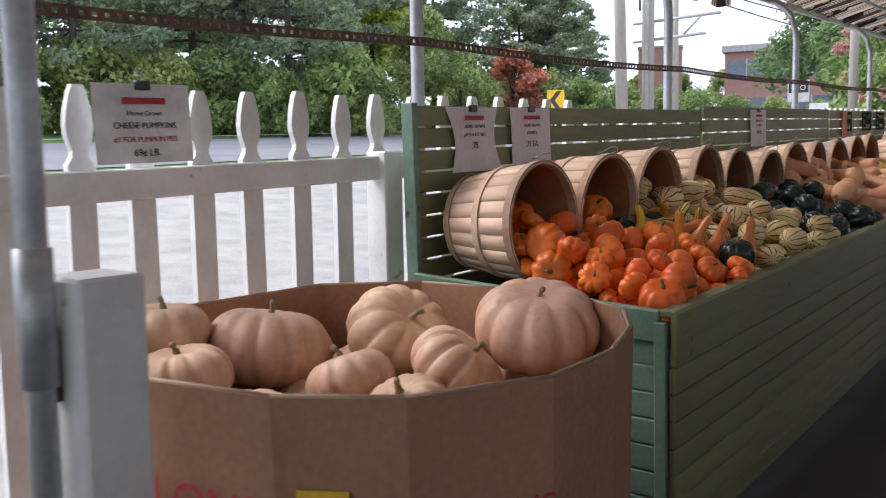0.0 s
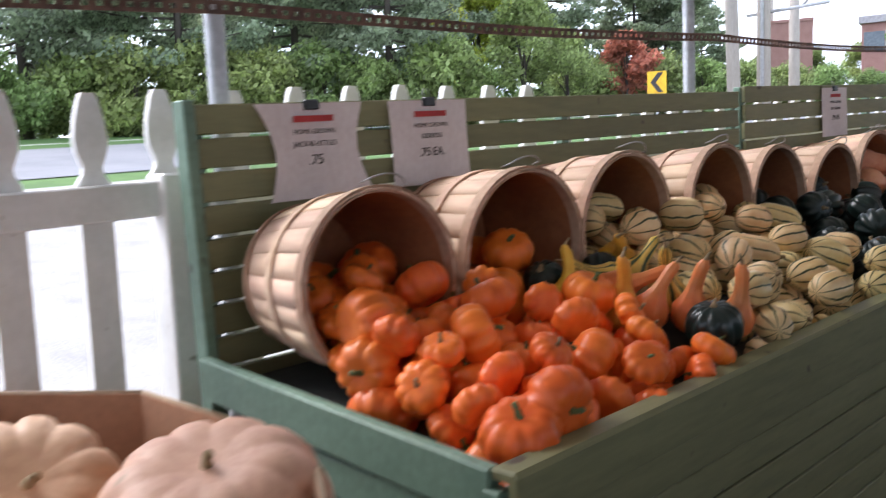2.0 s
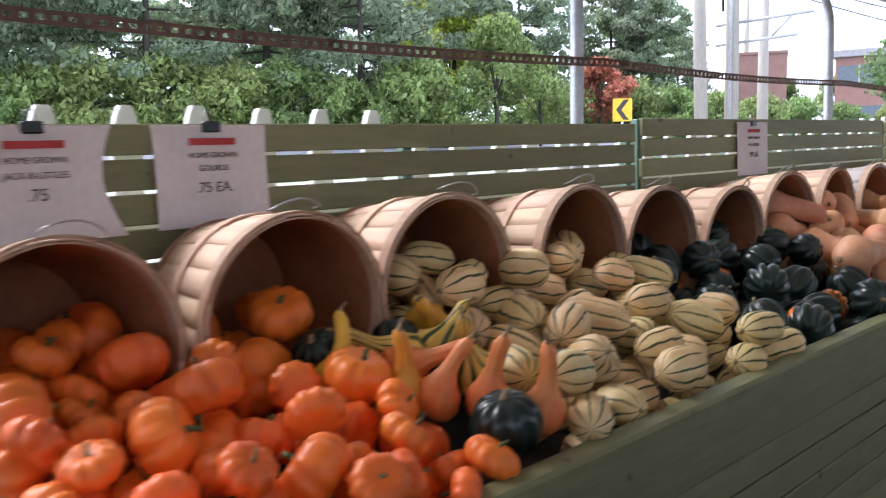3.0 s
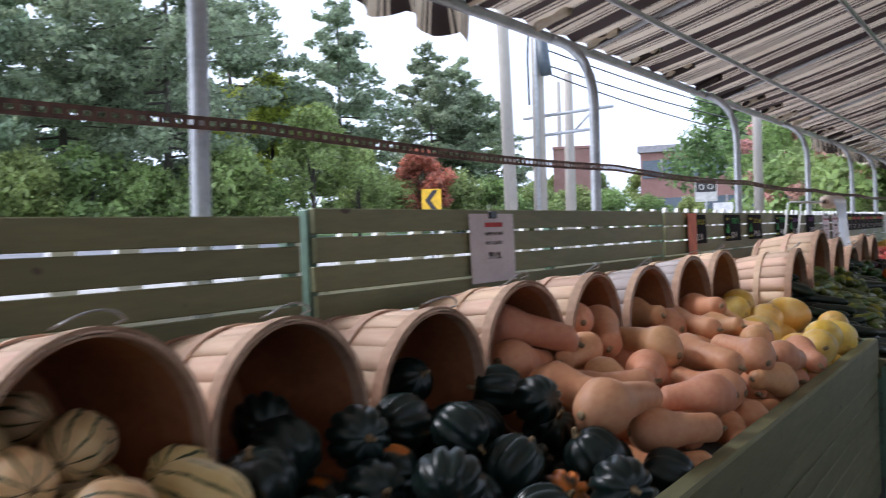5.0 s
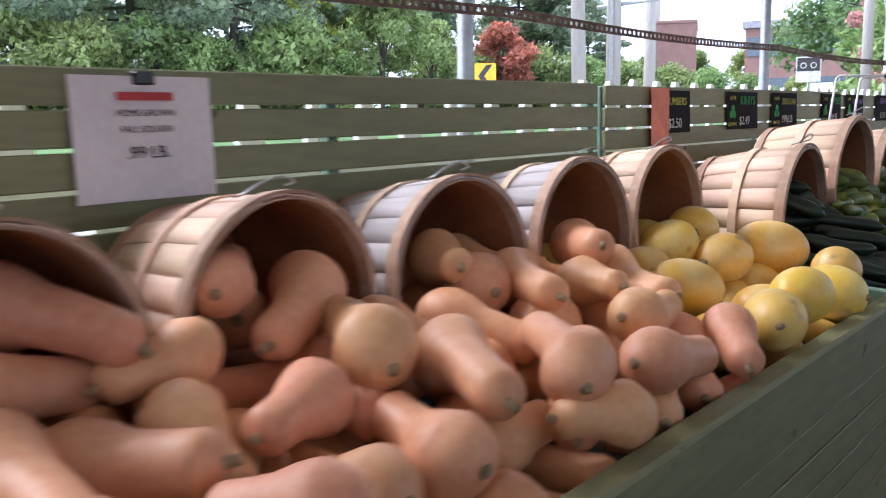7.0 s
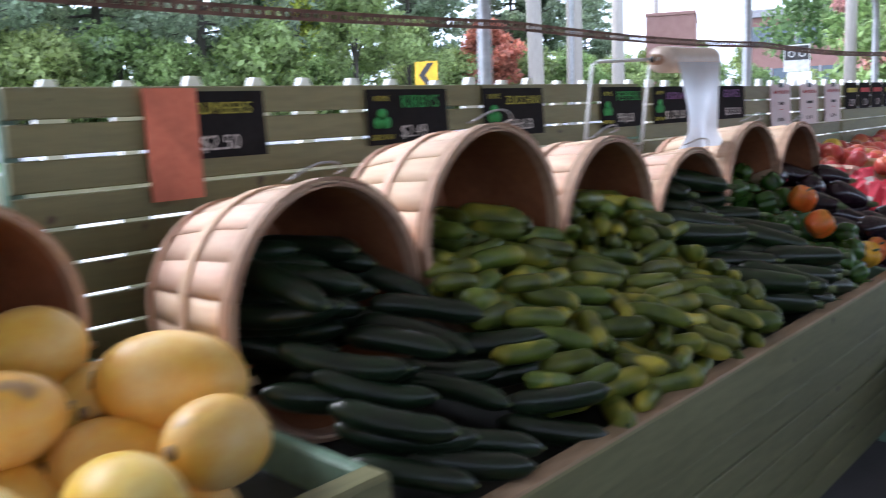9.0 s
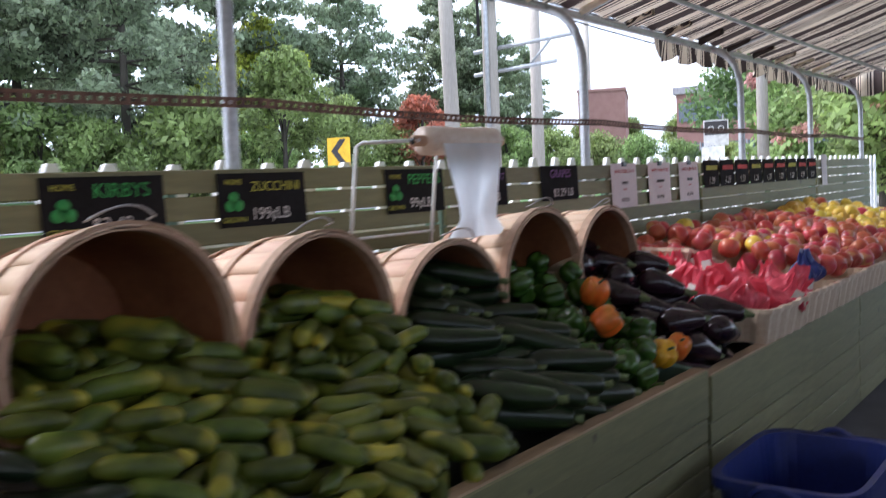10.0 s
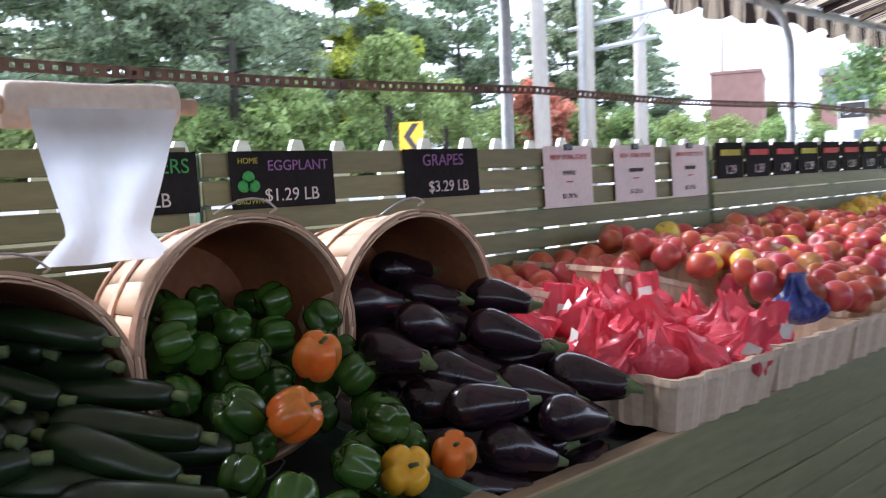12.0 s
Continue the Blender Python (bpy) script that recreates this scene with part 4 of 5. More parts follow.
def card_bin():
    cx, cy = 0.5, 1.68
    g0 = gz(cy)
    ob = thing("cardboard_bin", pose(cx, cy, g0, TILT, 0, 0), "tan octagonal corrugated cardboard melon bin with red print", "bin")
    n = len(OCT)
    H = 0.79
    for i in range(n):
        (ax, ay), (bx, by) = OCT[i], OCT[(i + 1) % n]
        ax, ay, bx, by = ax - cx, ay - cy, bx - cx, by - cy
        verts, faces = [], []
        for s in (1.0, 0.974):
            for z in (0.0, H):
                k = 1.0 if z else 0.97
                verts += [(ax * s * k, ay * s * k, z), (bx * s * k, by * s * k, z)]
        faces = [(0, 1, 3, 2), (5, 4, 6, 7), (2, 3, 7, 6), (0, 4, 5, 1)]
        part("panel", mesh("panel", verts, faces, CARD), ob)
        part("flute_edge", tube("flute_edge", [((ax * 0.987), ay * 0.987, H + 0.001), (bx * 0.987, by * 0.987, H + 0.001)], 0.0045, RAW, 6), ob)
    part("floor_panel", mesh("floor_panel", [((x - cx) * 0.96, (y - cy) * 0.96, 0.42) for x, y in OCT], [tuple(range(n))], CARD), ob)
    return ob


cbin = card_bin()
CH = [(0.70, 2.07, 0.735, 0.158, 12, 12), (0.36, 1.94, 0.70, 0.145, 38, 26), (0.60, 1.87, 0.655, 0.122, 36, 22), (0.13, 1.69, 0.69, 0.16, 8, 6), (0.01, 1.47, 0.76, 0.11, 0, 0),
      (0.43, 1.68, 0.645, 0.108, 18, 14), (0.20, 1.38, 0.69, 0.115, 5, 5), (0.62, 1.66, 0.61, 0.105, 20, 10), (0.40, 1.40, 0.60, 0.12, 10, 0), (0.64, 1.42, 0.57, 0.12, 0, 10),
      (0.0, 1.90, 0.62, 0.11, 0, 0), (0.84, 1.80, 0.58, 0.12, 0, 0), (0.2, 2.0, 0.57, 0.12, 0, 0), (0.45, 2.04, 0.56, 0.11, 0, 0), (0.85, 1.50, 0.56, 0.12, 0, 0), (0.3, 1.75, 0.55, 0.14, 0, 0), (0.55, 2.08, 0.58, 0.1, 0, 0)]
for i, (x, y, h, r, ax, ay) in enumerate(CH):
    ob = thing("cheese_pumpkin", Matrix.Translation(P(x, y, h)) @ pose(0, 0, 0, ax, ay, i * 47), "large pale tan ribbed cheese pumpkin with a woody stem", "pumpkin", "cheese pumpkins in the bin")
    part("skin", ribbed("skin", r, r * 1.36, 10 + i % 4, 0.13, 0.13, CHEESE, 72, 20, 0.75), ob)
    part("stem", stem_mesh(0.034 + 0.012 * (i % 2), 0.009, STEM, r * 0.46, 0.35), ob)
bin_front = [(OCT[4], OCT[5]), (OCT[6], OCT[7])]
for (a, b), body, sc in ((bin_front[0], "MELONS", 0.1), (bin_front[1], "MELONS", 0.07)):
    ux, uy = b[0] - a[0], b[1] - a[1]
    L = math.hypot(ux, uy)
    ang = math.degrees(math.atan2(uy, ux))
    mx, my = (a[0] + b[0]) / 2 + uy / L * 0.004, (a[1] + b[1]) / 2 - ux / L * 0.004
    off = 0.35 if sc > 0.08 else 0.5
    cx, cy = a[0] + ux * off + uy / L * 0.006, a[1] + uy * off - ux / L * 0.006 - 0.017
    part("print", text_mesh(body, sc, REDINK), cbin, cbin.matrix_basis.inverted() @ pose(cx, cy, gz(cy) + 0.545, 90, 0, ang), "red printed word")
part("label_sticker", box_mesh("sticker", 0.09, 0.002, 0.06, SIGNY, 0), cbin, cbin.matrix_basis.inverted() @ pose(0.826, 1.205, gz(1.2) + 0.605, 0, 0, 30))

# ---- near fence post with a pole
post = thing("gate_post", pose(0.575, 0.965, gz(0.965)), "white painted wooden post with a grey pole and hinge", "post")
part("post_body", box_mesh("post_body", 0.115, 0.115, 1.012, WHITE, 0.006, (0, 0, 0.506)), post)
part("pole", tube("pole", [(-0.005, -0.09, 0), (-0.005, -0.09, 1.2), (-0.005, -0.09, 2.2)], 0.023, STEEL, 10), post)
part("sleeve", tube("sleeve", [(-0.005, -0.09, 0.85), (-0.005, -0.09, 1.06)], 0.029, STEEL, 10), post)
part("hinge", box_mesh("hinge", 0.012, 0.03, 0.12, RUST, 0.002, (-0.01, -0.062, 0.88)), post)


# ---- signs
def rack_sign(y0, y1, top, hgt, material, lines, label, name="paper_sign", x=0.006, clip=True, curl=0.0, fence_side=False):
    """A card pinned to the rack with lines of (text, rel. height, size, material)."""
    ym, W = (y0 + y1) / 2, y1 - y0
    ob = thing(name, base(ym) @ Matrix.Translation((x, 0, top - hgt)), label, "sign")
    nx, nz = 8, 6
    verts = []
    for th in (0.0, 0.0012):
        for j in range(nz + 1):
            for i in range(nx + 1):
                u, v = i / nx - 0.5, j / nz
                pinch = 1 - curl * math.sin(math.pi * v) * 0.5
                verts.append((th + 0.012 * curl * math.sin(u * 7) * (1 - v) + 0.004 * (1 - v), u * W * pinch + curl * 0.05 * (1 - v), v * hgt))
    k = (nx + 1) * (nz + 1)
    faces = []
    for o in (0, k):
        for j in range(nz):
            for i in range(nx):
                q = (o + j * (nx + 1) + i, o + j * (nx + 1) + i + 1, o + (j + 1) * (nx + 1) + i + 1, o + (j + 1) * (nx + 1) + i)
                faces.append(q if o else q[::-1])
    part("card", mesh("card", verts, faces, material), ob)
    for body, rel, size, m in lines:
        if body.startswith("="):
            me = box_mesh("bar", size * 0.68 * len(body), size * 0.62, 0.0008, m, 0, (0, size * 0.35, 0))
        else:
            me = text_mesh(body, size, m)
        part("writing", me, ob, pose(0.0075 + 0.006 * curl, 0, rel * hgt, 90, 0, 90))
    if clip:
        part("binder_clip", box_mesh("binder_clip", 0.014, 0.042, 0.024, CLIP, 0.003, (0.004, 0, hgt - 0.004)), ob)
        part("clip_wire", tube("clip_wire", [(-0.002, -0.012, hgt + 0.006), (-0.006, -0.008, hgt + 0.03), (-0.006, 0.008, hgt + 0.03), (-0.002, 0.012, hgt + 0.006)], 0.0012, WIRE, 5), ob)
    return ob


farm = [("=======", 0.80, 0.024, REDINK), ("HOME GROWN", 0.68, 0.017, INK)]
rack_sign(2.64, 2.95, 1.312, 0.225, PAPER, farm + [("JACK-B-LITTLES", 0.55, 0.018, INK), (".75", 0.36, 0.034, INK), ("EA.", 0.37, 0.013, INK)][:2] + [(".75 EA.", 0.36, 0.03, INK)][1:], "curled white paper price sign clipped to the rack", curl=0.45)
rack_sign(3.035, 3.318, 1.312, 0.222, PAPER, farm + [("GOURDS", 0.55, 0.018, INK), (".75 EA.", 0.34, 0.032, INK)], "white paper price sign for gourds clipped to the rack", curl=0.05)
rack_sign(5.66, 5.945, 1.322, 0.225, PAPER, farm + [("FALL SQUASH", 0.55, 0.017, INK), (".99 LB.", 0.34, 0.032, INK)], "white paper price sign for squash clipped to the rack")
rack_sign(1.44, 1.72, 1.368, 0.2, mat("white_sheet", (0.8, 0.8, 0.82), rough=0.35, bump=0.05), [("=======", 0.74, 0.026, REDINK), ("Home Grown", 0.60, 0.018, INK), ("CHEESE PUMPKINS", 0.44, 0.022, INK), ("#1 FOR PUMPKIN PIES", 0.27, 0.019, REDINK), ("69¢ LB.", 0.09, 0.026, INK)], "laminated white price sign clipped to the picket fence", x=FX + 0.055)
thing("orange_card", base(7.85) @ Matrix.Translation((0.014, 0, 1.21)), "plain coral orange card strip hung on the rack", "card", me=box_mesh("orange_card", 0.003, 0.135, 0.25, PINK, 0, (0, 0, -0.01)))


def chalk(y0, y1, title, tm, price, label, clover=True):
    ob = rack_sign(y0, y1, 1.318, 0.155, BLACK, [(price, 0.12, 0.05, CHALK)], label, "chalkboard_sign", 0.004, False)
    part("writing", text_mesh(title, 0.052 if len(title) < 8 else 0.04, tm), ob, pose(0.0075, 0.045 if clover else 0, 0.102, 90, 0, 90))
    if clover:
        for dy, dz in ((-0.115, 0.085), (-0.1, 0.062), (-0.13, 0.062)):
            part("clover_leaf", sweep("clover_leaf", lambda s, a: (0.0005 * s, 0.019 * math.cos(a), 0.017 * math.sin(a)), 12, 2, CHGREEN), ob, Matrix.Translation((0.0075, dy, dz)))
        part("writing", text_mesh("HOME", 0.022, CHYEL), ob, pose(0.0075, -0.115, 0.122, 90, 0, 90))
        part("writing", text_mesh("GROWN", 0.022, CHYEL), ob, pose(0.0075, -0.115, 0.014, 90, 0, 90))


chalk(7.80, 8.112, "CUCUMBERS", CHYEL, "3/$2.50", "black chalk sign for cucumbers on the rack", False)
chalk(8.46, 8.80, "KIRBYS", CHGREEN, "  $2.49", "black chalk sign for kirby cucumbers on the rack")
chalk(8.975, 9.308, "ZUCCHINI", CHYEL, "   199¢LB", "black chalk sign for zucchini on the rack")
chalk(9.688, 10.01, "PEPPERS", CHGREEN, "   99¢LB", "black chalk sign for peppers on the rack")
chalk(10.103, 10.438, "EGGPLANT", CHPUR, "   $1.29 LB", "black chalk sign for eggplant on the rack")
chalk(10.707, 11.036, "GRAPES", CHPUR, "   $3.29 LB", "black chalk sign for grapes on the rack", False)
for y0, nm in ((11.37, "EMPIRE"), (11.8, "======"), (12.21, "=====")):
    rack_sign(y0, y0 + 0.284, 1.322, 0.225, PAPER, [("NEW YORK STATE", 0.78, 0.026, REDINK), (nm, 0.52, 0.024, INK), ("=======", 0.4, 0.008, REDINK), ("$1.29 lb.", 0.14, 0.026, INK)], "pinkish paper apple price sign clipped to the rack")
for i in range(9):
    y0 = 12.58 + 0.275 * i
    ob = rack_sign(y0, y0 + 0.25, 1.33, 0.165, BLACK, [("======", 0.62, 0.045, CHRED if i % 3 else CHYEL), ("1.29", 0.12, 0.06, CHALK)], "black chalk price sign for apples on the rack", "chalkboard_sign", 0.006, False)
rack_sign(15.2, 15.36, 1.36, 0.26, PAPER, [], "narrow white paper hung on the rack", clip=False)

# ---- plastic bag roll on a wire stand
hold = thing("bag_roll_stand", Matrix(), "white wire stand with a roll of clear produce bags", "bag dispenser")
rl, rr = Vector(P(0.385, 9.40, 1.385)), Vector(P(0.415, 9.71, 1.385))
ax = (rr - rl).normalized()
part("roll", sweep("roll", lambda s, a: rl + ax * (0.31 * s) + Vector((math.cos(a) * 0.043 * (1 + 0.03 * math.sin(9 * s)), 0, math.sin(a) * 0.043 * (1 + 0.03 * math.sin(9 * s)))), 28, 10, mat("bag_roll_film", (0.72, 0.6, 0.5), (0.64, 0.5, 0.4), scale=12, rough=0.35, bump=0.15)), hold, label="tan roll of thin plastic bags")
part("core", tube("core", [rl - ax * 0.045, rl + ax * 0.36], 0.017, HOOP, 12), hold)
# black disc on the solid core stands in for the shade of its hollow
part("core_hole", tube("core_hole", [rl - ax * 0.047, rl - ax * 0.044], 0.011, CLIP, 12), hold)
verts = []
for j in range(17):
    s = j / 16
    w = (0.27 if s < 0.55 else 0.27) * (1 - 0.48 * min(1, s / 0.8) ** 1.3) + (0.10 * (s - 0.8) / 0.2 if s > 0.8 else 0)
    for i in range(13):
        u = i / 12 - 0.5
        c = rl + ax * (0.165 + u * w - 0.02 * s) + Vector((0.047 + 0.02 * math.sin(u * 11 + 3 * s) * s + 0.02 * s, 0, -0.01 - 0.285 * s))
        verts.append(c)
faces = [(j * 13 + i, j * 13 + i + 1, j * 13 + i + 14, j * 13 + i + 13) for j in range(16) for i in range(12)]
part("hanging_bag", mesh("hanging_bag", verts, faces, FILM, True), hold, label="pale translucent bag hanging from the roll")
WH = mat("white_wire", (0.7, 0.72, 0.7), rough=0.4, bump=0)
for y0 in (9.36, 9.76):
    top = Vector(P(0.40, y0, 1.385))
    part("leg", tube("leg", [Vector(P(0.10, y0 - 0.03, 0.78)), Vector(P(0.13, y0 - 0.02, 1.1)), Vector(P(0.16, y0 - 0.01, 1.385)), Vector(P(0.175, y0, 1.395)), top], 0.006, WH, 8), hold)
part("brace", tube("brace", [Vector(P(0.13, 9.34, 1.1)), Vector(P(0.13, 9.75, 1.1))], 0.005, WH, 6), hold)

# ---- blue shopping tote on the floor
tote = thing("plastic_tote", pose(1.27, 10.07, gz(10.07), TILT, 0, 0), "dark blue plastic tote standing on the floor", "tote")
n, ring = 32, []
for i in range(n):
    a = 2 * math.pi * i / n
    c, s = math.cos(a), math.sin(a)
    ring.append((math.copysign(abs(c) ** 0.35, c) * 0.2, math.copysign(abs(s) ** 0.35, s) * 0.28))
verts = []
for sc, z in ((0.82, 0), (0.98, 0.34), (1.06, 0.345), (1.06, 0.375), (0.96, 0.375), (0.8, 0.015)):
    verts += [(x * sc, y * sc, z) for x, y in ring]
faces = [(k * n + i, k * n + (i + 1) % n, (k + 1) * n + (i + 1) % n, (k + 1) * n + i) for k in range(5) for i in range(n)] + [tuple(range(n))[::-1], tuple(range(5 * n, 6 * n))]
part("tub", mesh("tub", verts, faces, BLUE), tote)
part("rim", sweep("rim", lambda s, a: tuple(q * (1.065 if round(s * 3) in (1, 2) else 1.045) for q in ring[round(a / (2 * math.pi) * n) % n]) + (0.348 + 0.03 * (round(s * 3) > 1),), n, 4, BLUE, caps=False, smooth=False), tote, label="rolled blue rim")
for sg in (1, -1):
    part("handle", tube("handle", arc((-0.07, sg * 0.3, 0.35), (0, sg * 0.34, 0.42), (0.07, sg * 0.3, 0.35), 6), 0.009, BLUE, 6), tote)


# ---- beyond: trees, poles, buildings
def leaf_cloud(centres, count, size, material, seed, flat=0.0):
    """Many small leaf blades scattered round clump centres (x, y, z, radius)."""
    r = np.random.RandomState(seed)
    w = np.array([c[3] ** 2 for c in centres])
    idx = r.choice(len(centres), count, p=w / w.sum())
    c = np.array(centres)[idx]
    d = r.normal(size=(count, 3))
    d /= np.linalg.norm(d, axis=1)[:, None]
    rad = c[:, 3] * r.uniform(0.25, 1.05, count) ** 0.6
    p = c[:, :3] + d * rad[:, None] * np.array([1, 1, 0.8 - flat])
    u = r.normal(size=(count, 3))
    u /= np.linalg.norm(u, axis=1)[:, None]
    v = np.cross(u, d + 0.4 * r.normal(size=(count, 3)))
    v /= np.linalg.norm(v, axis=1)[:, None] + 1e-9
    s = size * r.uniform(0.6, 1.5, count)[:, None]
    verts = np.stack([p - u * s, p + v * s * 0.5, p + u * s, p - v * s * 0.5], 1).reshape(-1, 3)
    faces = np.arange(count * 4).reshape(-1, 4)
    return mesh("crown", verts.tolist(), faces.tolist(), material)


def broadleaf(name, h, rad, material, seed, leaves=9000, size=0.13, label="", low=0.25):
    r = random.Random(seed)
    ob = thing(name, Matrix(), label, "tree")
    cs, limbs = [], []
    for i in range(34):
        a, t = r.uniform(0, 6.28), r.random()
        z = h * (low + (0.95 - low) * t)
        q = rad * math.sin(math.pi * (0.2 + 0.72 * t)) * r.uniform(0.3, 1)
        cs.append((q * math.cos(a), q * math.sin(a), z, rad * r.uniform(0.22, 0.42)))
    part("trunk", tube("trunk", [(0, 0, -0.5), (0.05, 0, h * 0.3), (0, 0.1, h * 0.6), (0.1, 0, h * 0.85)], h * 0.022, BARK, 8, 0.25), ob)
    for c in cs[:9]:
        part("limb", tube("limb", arc((0, 0, max(h * 0.12, c[2] * 0.45)), (c[0] * 0.3, c[1] * 0.3, c[2] * 0.8), c[:3], 4), h * 0.008, BARK, 5, 0.3), ob)
    part("crown", leaf_cloud(cs, leaves, size, material, seed), ob)
    return ob


def conifer(h, rad, seed, material, leaves=24000, size=0.13, gaps=0.3, crown0=0.16):
    """Whorls of limbs that droop and turn up, each with sprays of needles and clear sky between."""
    r = random.Random(seed)
    ob = thing("pine_tree", Matrix(), "tall dark green conifer with open layered branches", "tree", "conifers")
    cs, boughs = [], []
    n = int(h * 2.0)
    for i in range(n):
        t = i / n
        z = h * (crown0 + (0.98 - crown0) * t)
        reach = rad * min(1.0, 1.7 * (1 - t)) ** 0.8 * min(1.0, 0.6 + 1.6 * t) * r.uniform(0.6, 1.12) + 0.2
        for k in range(5 if t < 0.7 else 4):
            if r.random() < gaps:
                continue
            a = r.uniform(0, 6.28)
            ca, sa = math.cos(a), math.sin(a)
            rise = r.uniform(-0.1, 0.16)
            boughs.append([(reach * f * ca, reach * f * sa, z + reach * f * (rise - 0.12 + 0.15 * f)) for f in (0, 0.5, 1.0)])
            for f in (0.35, 0.52, 0.7, 0.86, 1.0):
                off = r.uniform(-0.22, 0.22) * reach * f
                cs.append((reach * f * ca - sa * off, reach * f * sa + ca * off, z + reach * f * (rise - 0.12 + 0.15 * f) + r.uniform(-0.12, 0.2), (0.22 + 0.1 * reach) * r.uniform(0.6, 1.2)))
    part("trunk", tube("trunk", [(0, 0, -0.5), (0.03, 0.02, h * 0.4), (0, 0, h * 0.97)], h * 0.015, BARK, 8, 0.12), ob)
    for b in boughs[:40]:
        part("limb", tube("limb", b, 0.05, BARK, 4, 0.3), ob)
    part("crown", leaf_cloud(cs, leaves, size, material, seed, 0.15), ob)
    return ob


def plant(ob, az, dist, sc=1.0, rot=0, eye=(1.5, 3.5), first=False, dz=0.0):
    a = radians(az)
    x, y = eye[0] - dist * math.sin(a), eye[1] + dist * math.cos(a)
    m = pose(x, y, land(x, y) + dz, 0, 0, rot) @ Matrix.Scale(sc, 4)
    if first:
        ob.matrix_basis = m
        return ob
    return copy_thing(ob, m)


c1 = conifer(13.0, 3.6, 1, NEEDLE, gaps=0.35, leaves=20000)
c2 = conifer(12.5, 3.0, 2, NEEDLE, gaps=0.25, leaves=20000)
c3 = conifer(13.5, 4.4, 3, leafmat("blue_needles", (0.35, 0.42, 0.27), 0.015), gaps=0.36, leaves=24000, size=0.11)
plant(c1, 40.6, 50, first=True, sc=1.04)
plant(c2, 34.6, 56, first=True, sc=0.98)
plant(c2, 32.6, 58, sc=0.95, rot=90)
plant(c2, 30.3, 62, sc=0.75, rot=200)
plant(c3, 51.5, 34, first=True, sc=1.0)
plant(c3, 57.5, 36, sc=1.1, rot=120)
plant(c3, 65, 34, sc=1.0, rot=60)
plant(c1, 47.5, 46, sc=1.1, rot=150)
plant(c3, 74, 35, sc=1.05, rot=250)
plant(c3, 83, 36, sc=1.05, rot=310)
plant(c2, 70, 44, sc=1.15, rot=20)
plant(c2, 54, 48, sc=1.1, rot=70)
plant(c2, 61, 46, sc=1.1, rot=170)
plant(c2, 79, 46, sc=1.15, rot=130)
b1 = broadleaf("maple_tree", 6.5, 2.6, LEAFG, 11, label="green broadleaf tree with a rounded crown")
b2 = broadleaf("birch_tree", 8.5, 2.0, LEAFY, 12, 7000, label="slender tree with yellowing leaves")
b3 = broadleaf("dogwood_tree", 4.5, 1.5, LEAFR, 13, 5000, label="small tree with red autumn leaves")
b4 = broadleaf("shade_tree", 9.0, 4.0, LEAFD, 14, 14000, 0.15, label="large dark green shade tree")
b5 = broadleaf("shrub", 2.6, 1.9, LEAFG, 15, 7000, 0.1, label="rounded green roadside shrub", low=0.1)
b6 = broadleaf("hydrangea_tree", 4.2, 2.0, LEAFG, 16, 7000, 0.1, label="flowering shrub with pale pink blossom")
part("blossom", leaf_cloud([(1.4 * math.cos(i * 1.7) * (0.5 + 0.5 * (i % 3) / 2), 1.4 * math.sin(i * 1.7), 1.4 + 0.22 * i, 0.3) for i in range(13)], 1800, 0.07, BLOSSOM, 5), b6)
plant(b1, 42.5, 34, first=True, sc=0.75)
plant(b1, 39.5, 36, sc=0.72, rot=80)
plant(b2, 45, 46, first=True, sc=1.0)
plant(b2, 47, 44, sc=0.85, rot=90)
plant(b3, 35.4, 44, first=True, sc=1.0)
plant(b4, 14.0, 42, first=True, sc=0.98)
plant(b4, 9.0, 40, sc=0.95, rot=110)
plant(b4, 3.0, 38, sc=0.9, rot=60)
plant(b4, -6.0, 38, sc=0.9, rot=10)
plant(b6, 8.5, 26, first=True, sc=1.1)
plant(b6, 4.5, 25, sc=1.1, rot=60)
plant(b6, 12.0, 30, sc=1.0, rot=160)
plant(b5, 33, 46, first=True, sc=1.1)
for az, d, s in ((30.5, 48, 1.7), (28, 50, 1.6), (25.5, 52, 1.5), (23, 56, 1.5), (20.5, 58, 1.3), (18, 60, 1.3), (36.5, 50, 1.4), (38, 44, 1.3), (48, 33, 1.3), (53, 32, 1.0), (56, 33, 1.2), (60, 32, 1.1), (63.5, 33, 1.3), (68, 32, 1.2), (71.5, 33, 1.1), (77, 32, 1.2), (81, 33, 1.2), (87, 33, 1.3), (15.5, 60, 1.2), (44.5, 38, 1.1)):
    plant(b5, az, d, s * (0.55 if az < 31 else 0.7 if az < 45 else 0.85), az * 31)
for az, d, s in ((21, 75, 1.0), (26.5, 64, 0.75), (24, 66, 0.8)):
    plant(b1, az, d, s, az * 17)
# dense far wood closes the view between the trunks
cl = []
rr2 = random.Random(77)
for i in range(150):
    az = radians(rr2.uniform(28, 100))
    d = rr2.uniform(58, 70)
    x, y = 1.5 - d * math.sin(az), 3.5 + d * math.cos(az)
    cl.append((x, y, land(x, y) + rr2.uniform(0.3, 3.2 if az > 0.75 else 1.2), rr2.uniform(1.0, 2.0)))
thing("far_wood", Matrix(), "dark mixed wood behind the lawn", "woods", me=leaf_cloud(cl, 26000, 0.32, LEAFD, 9), kind="stuff")


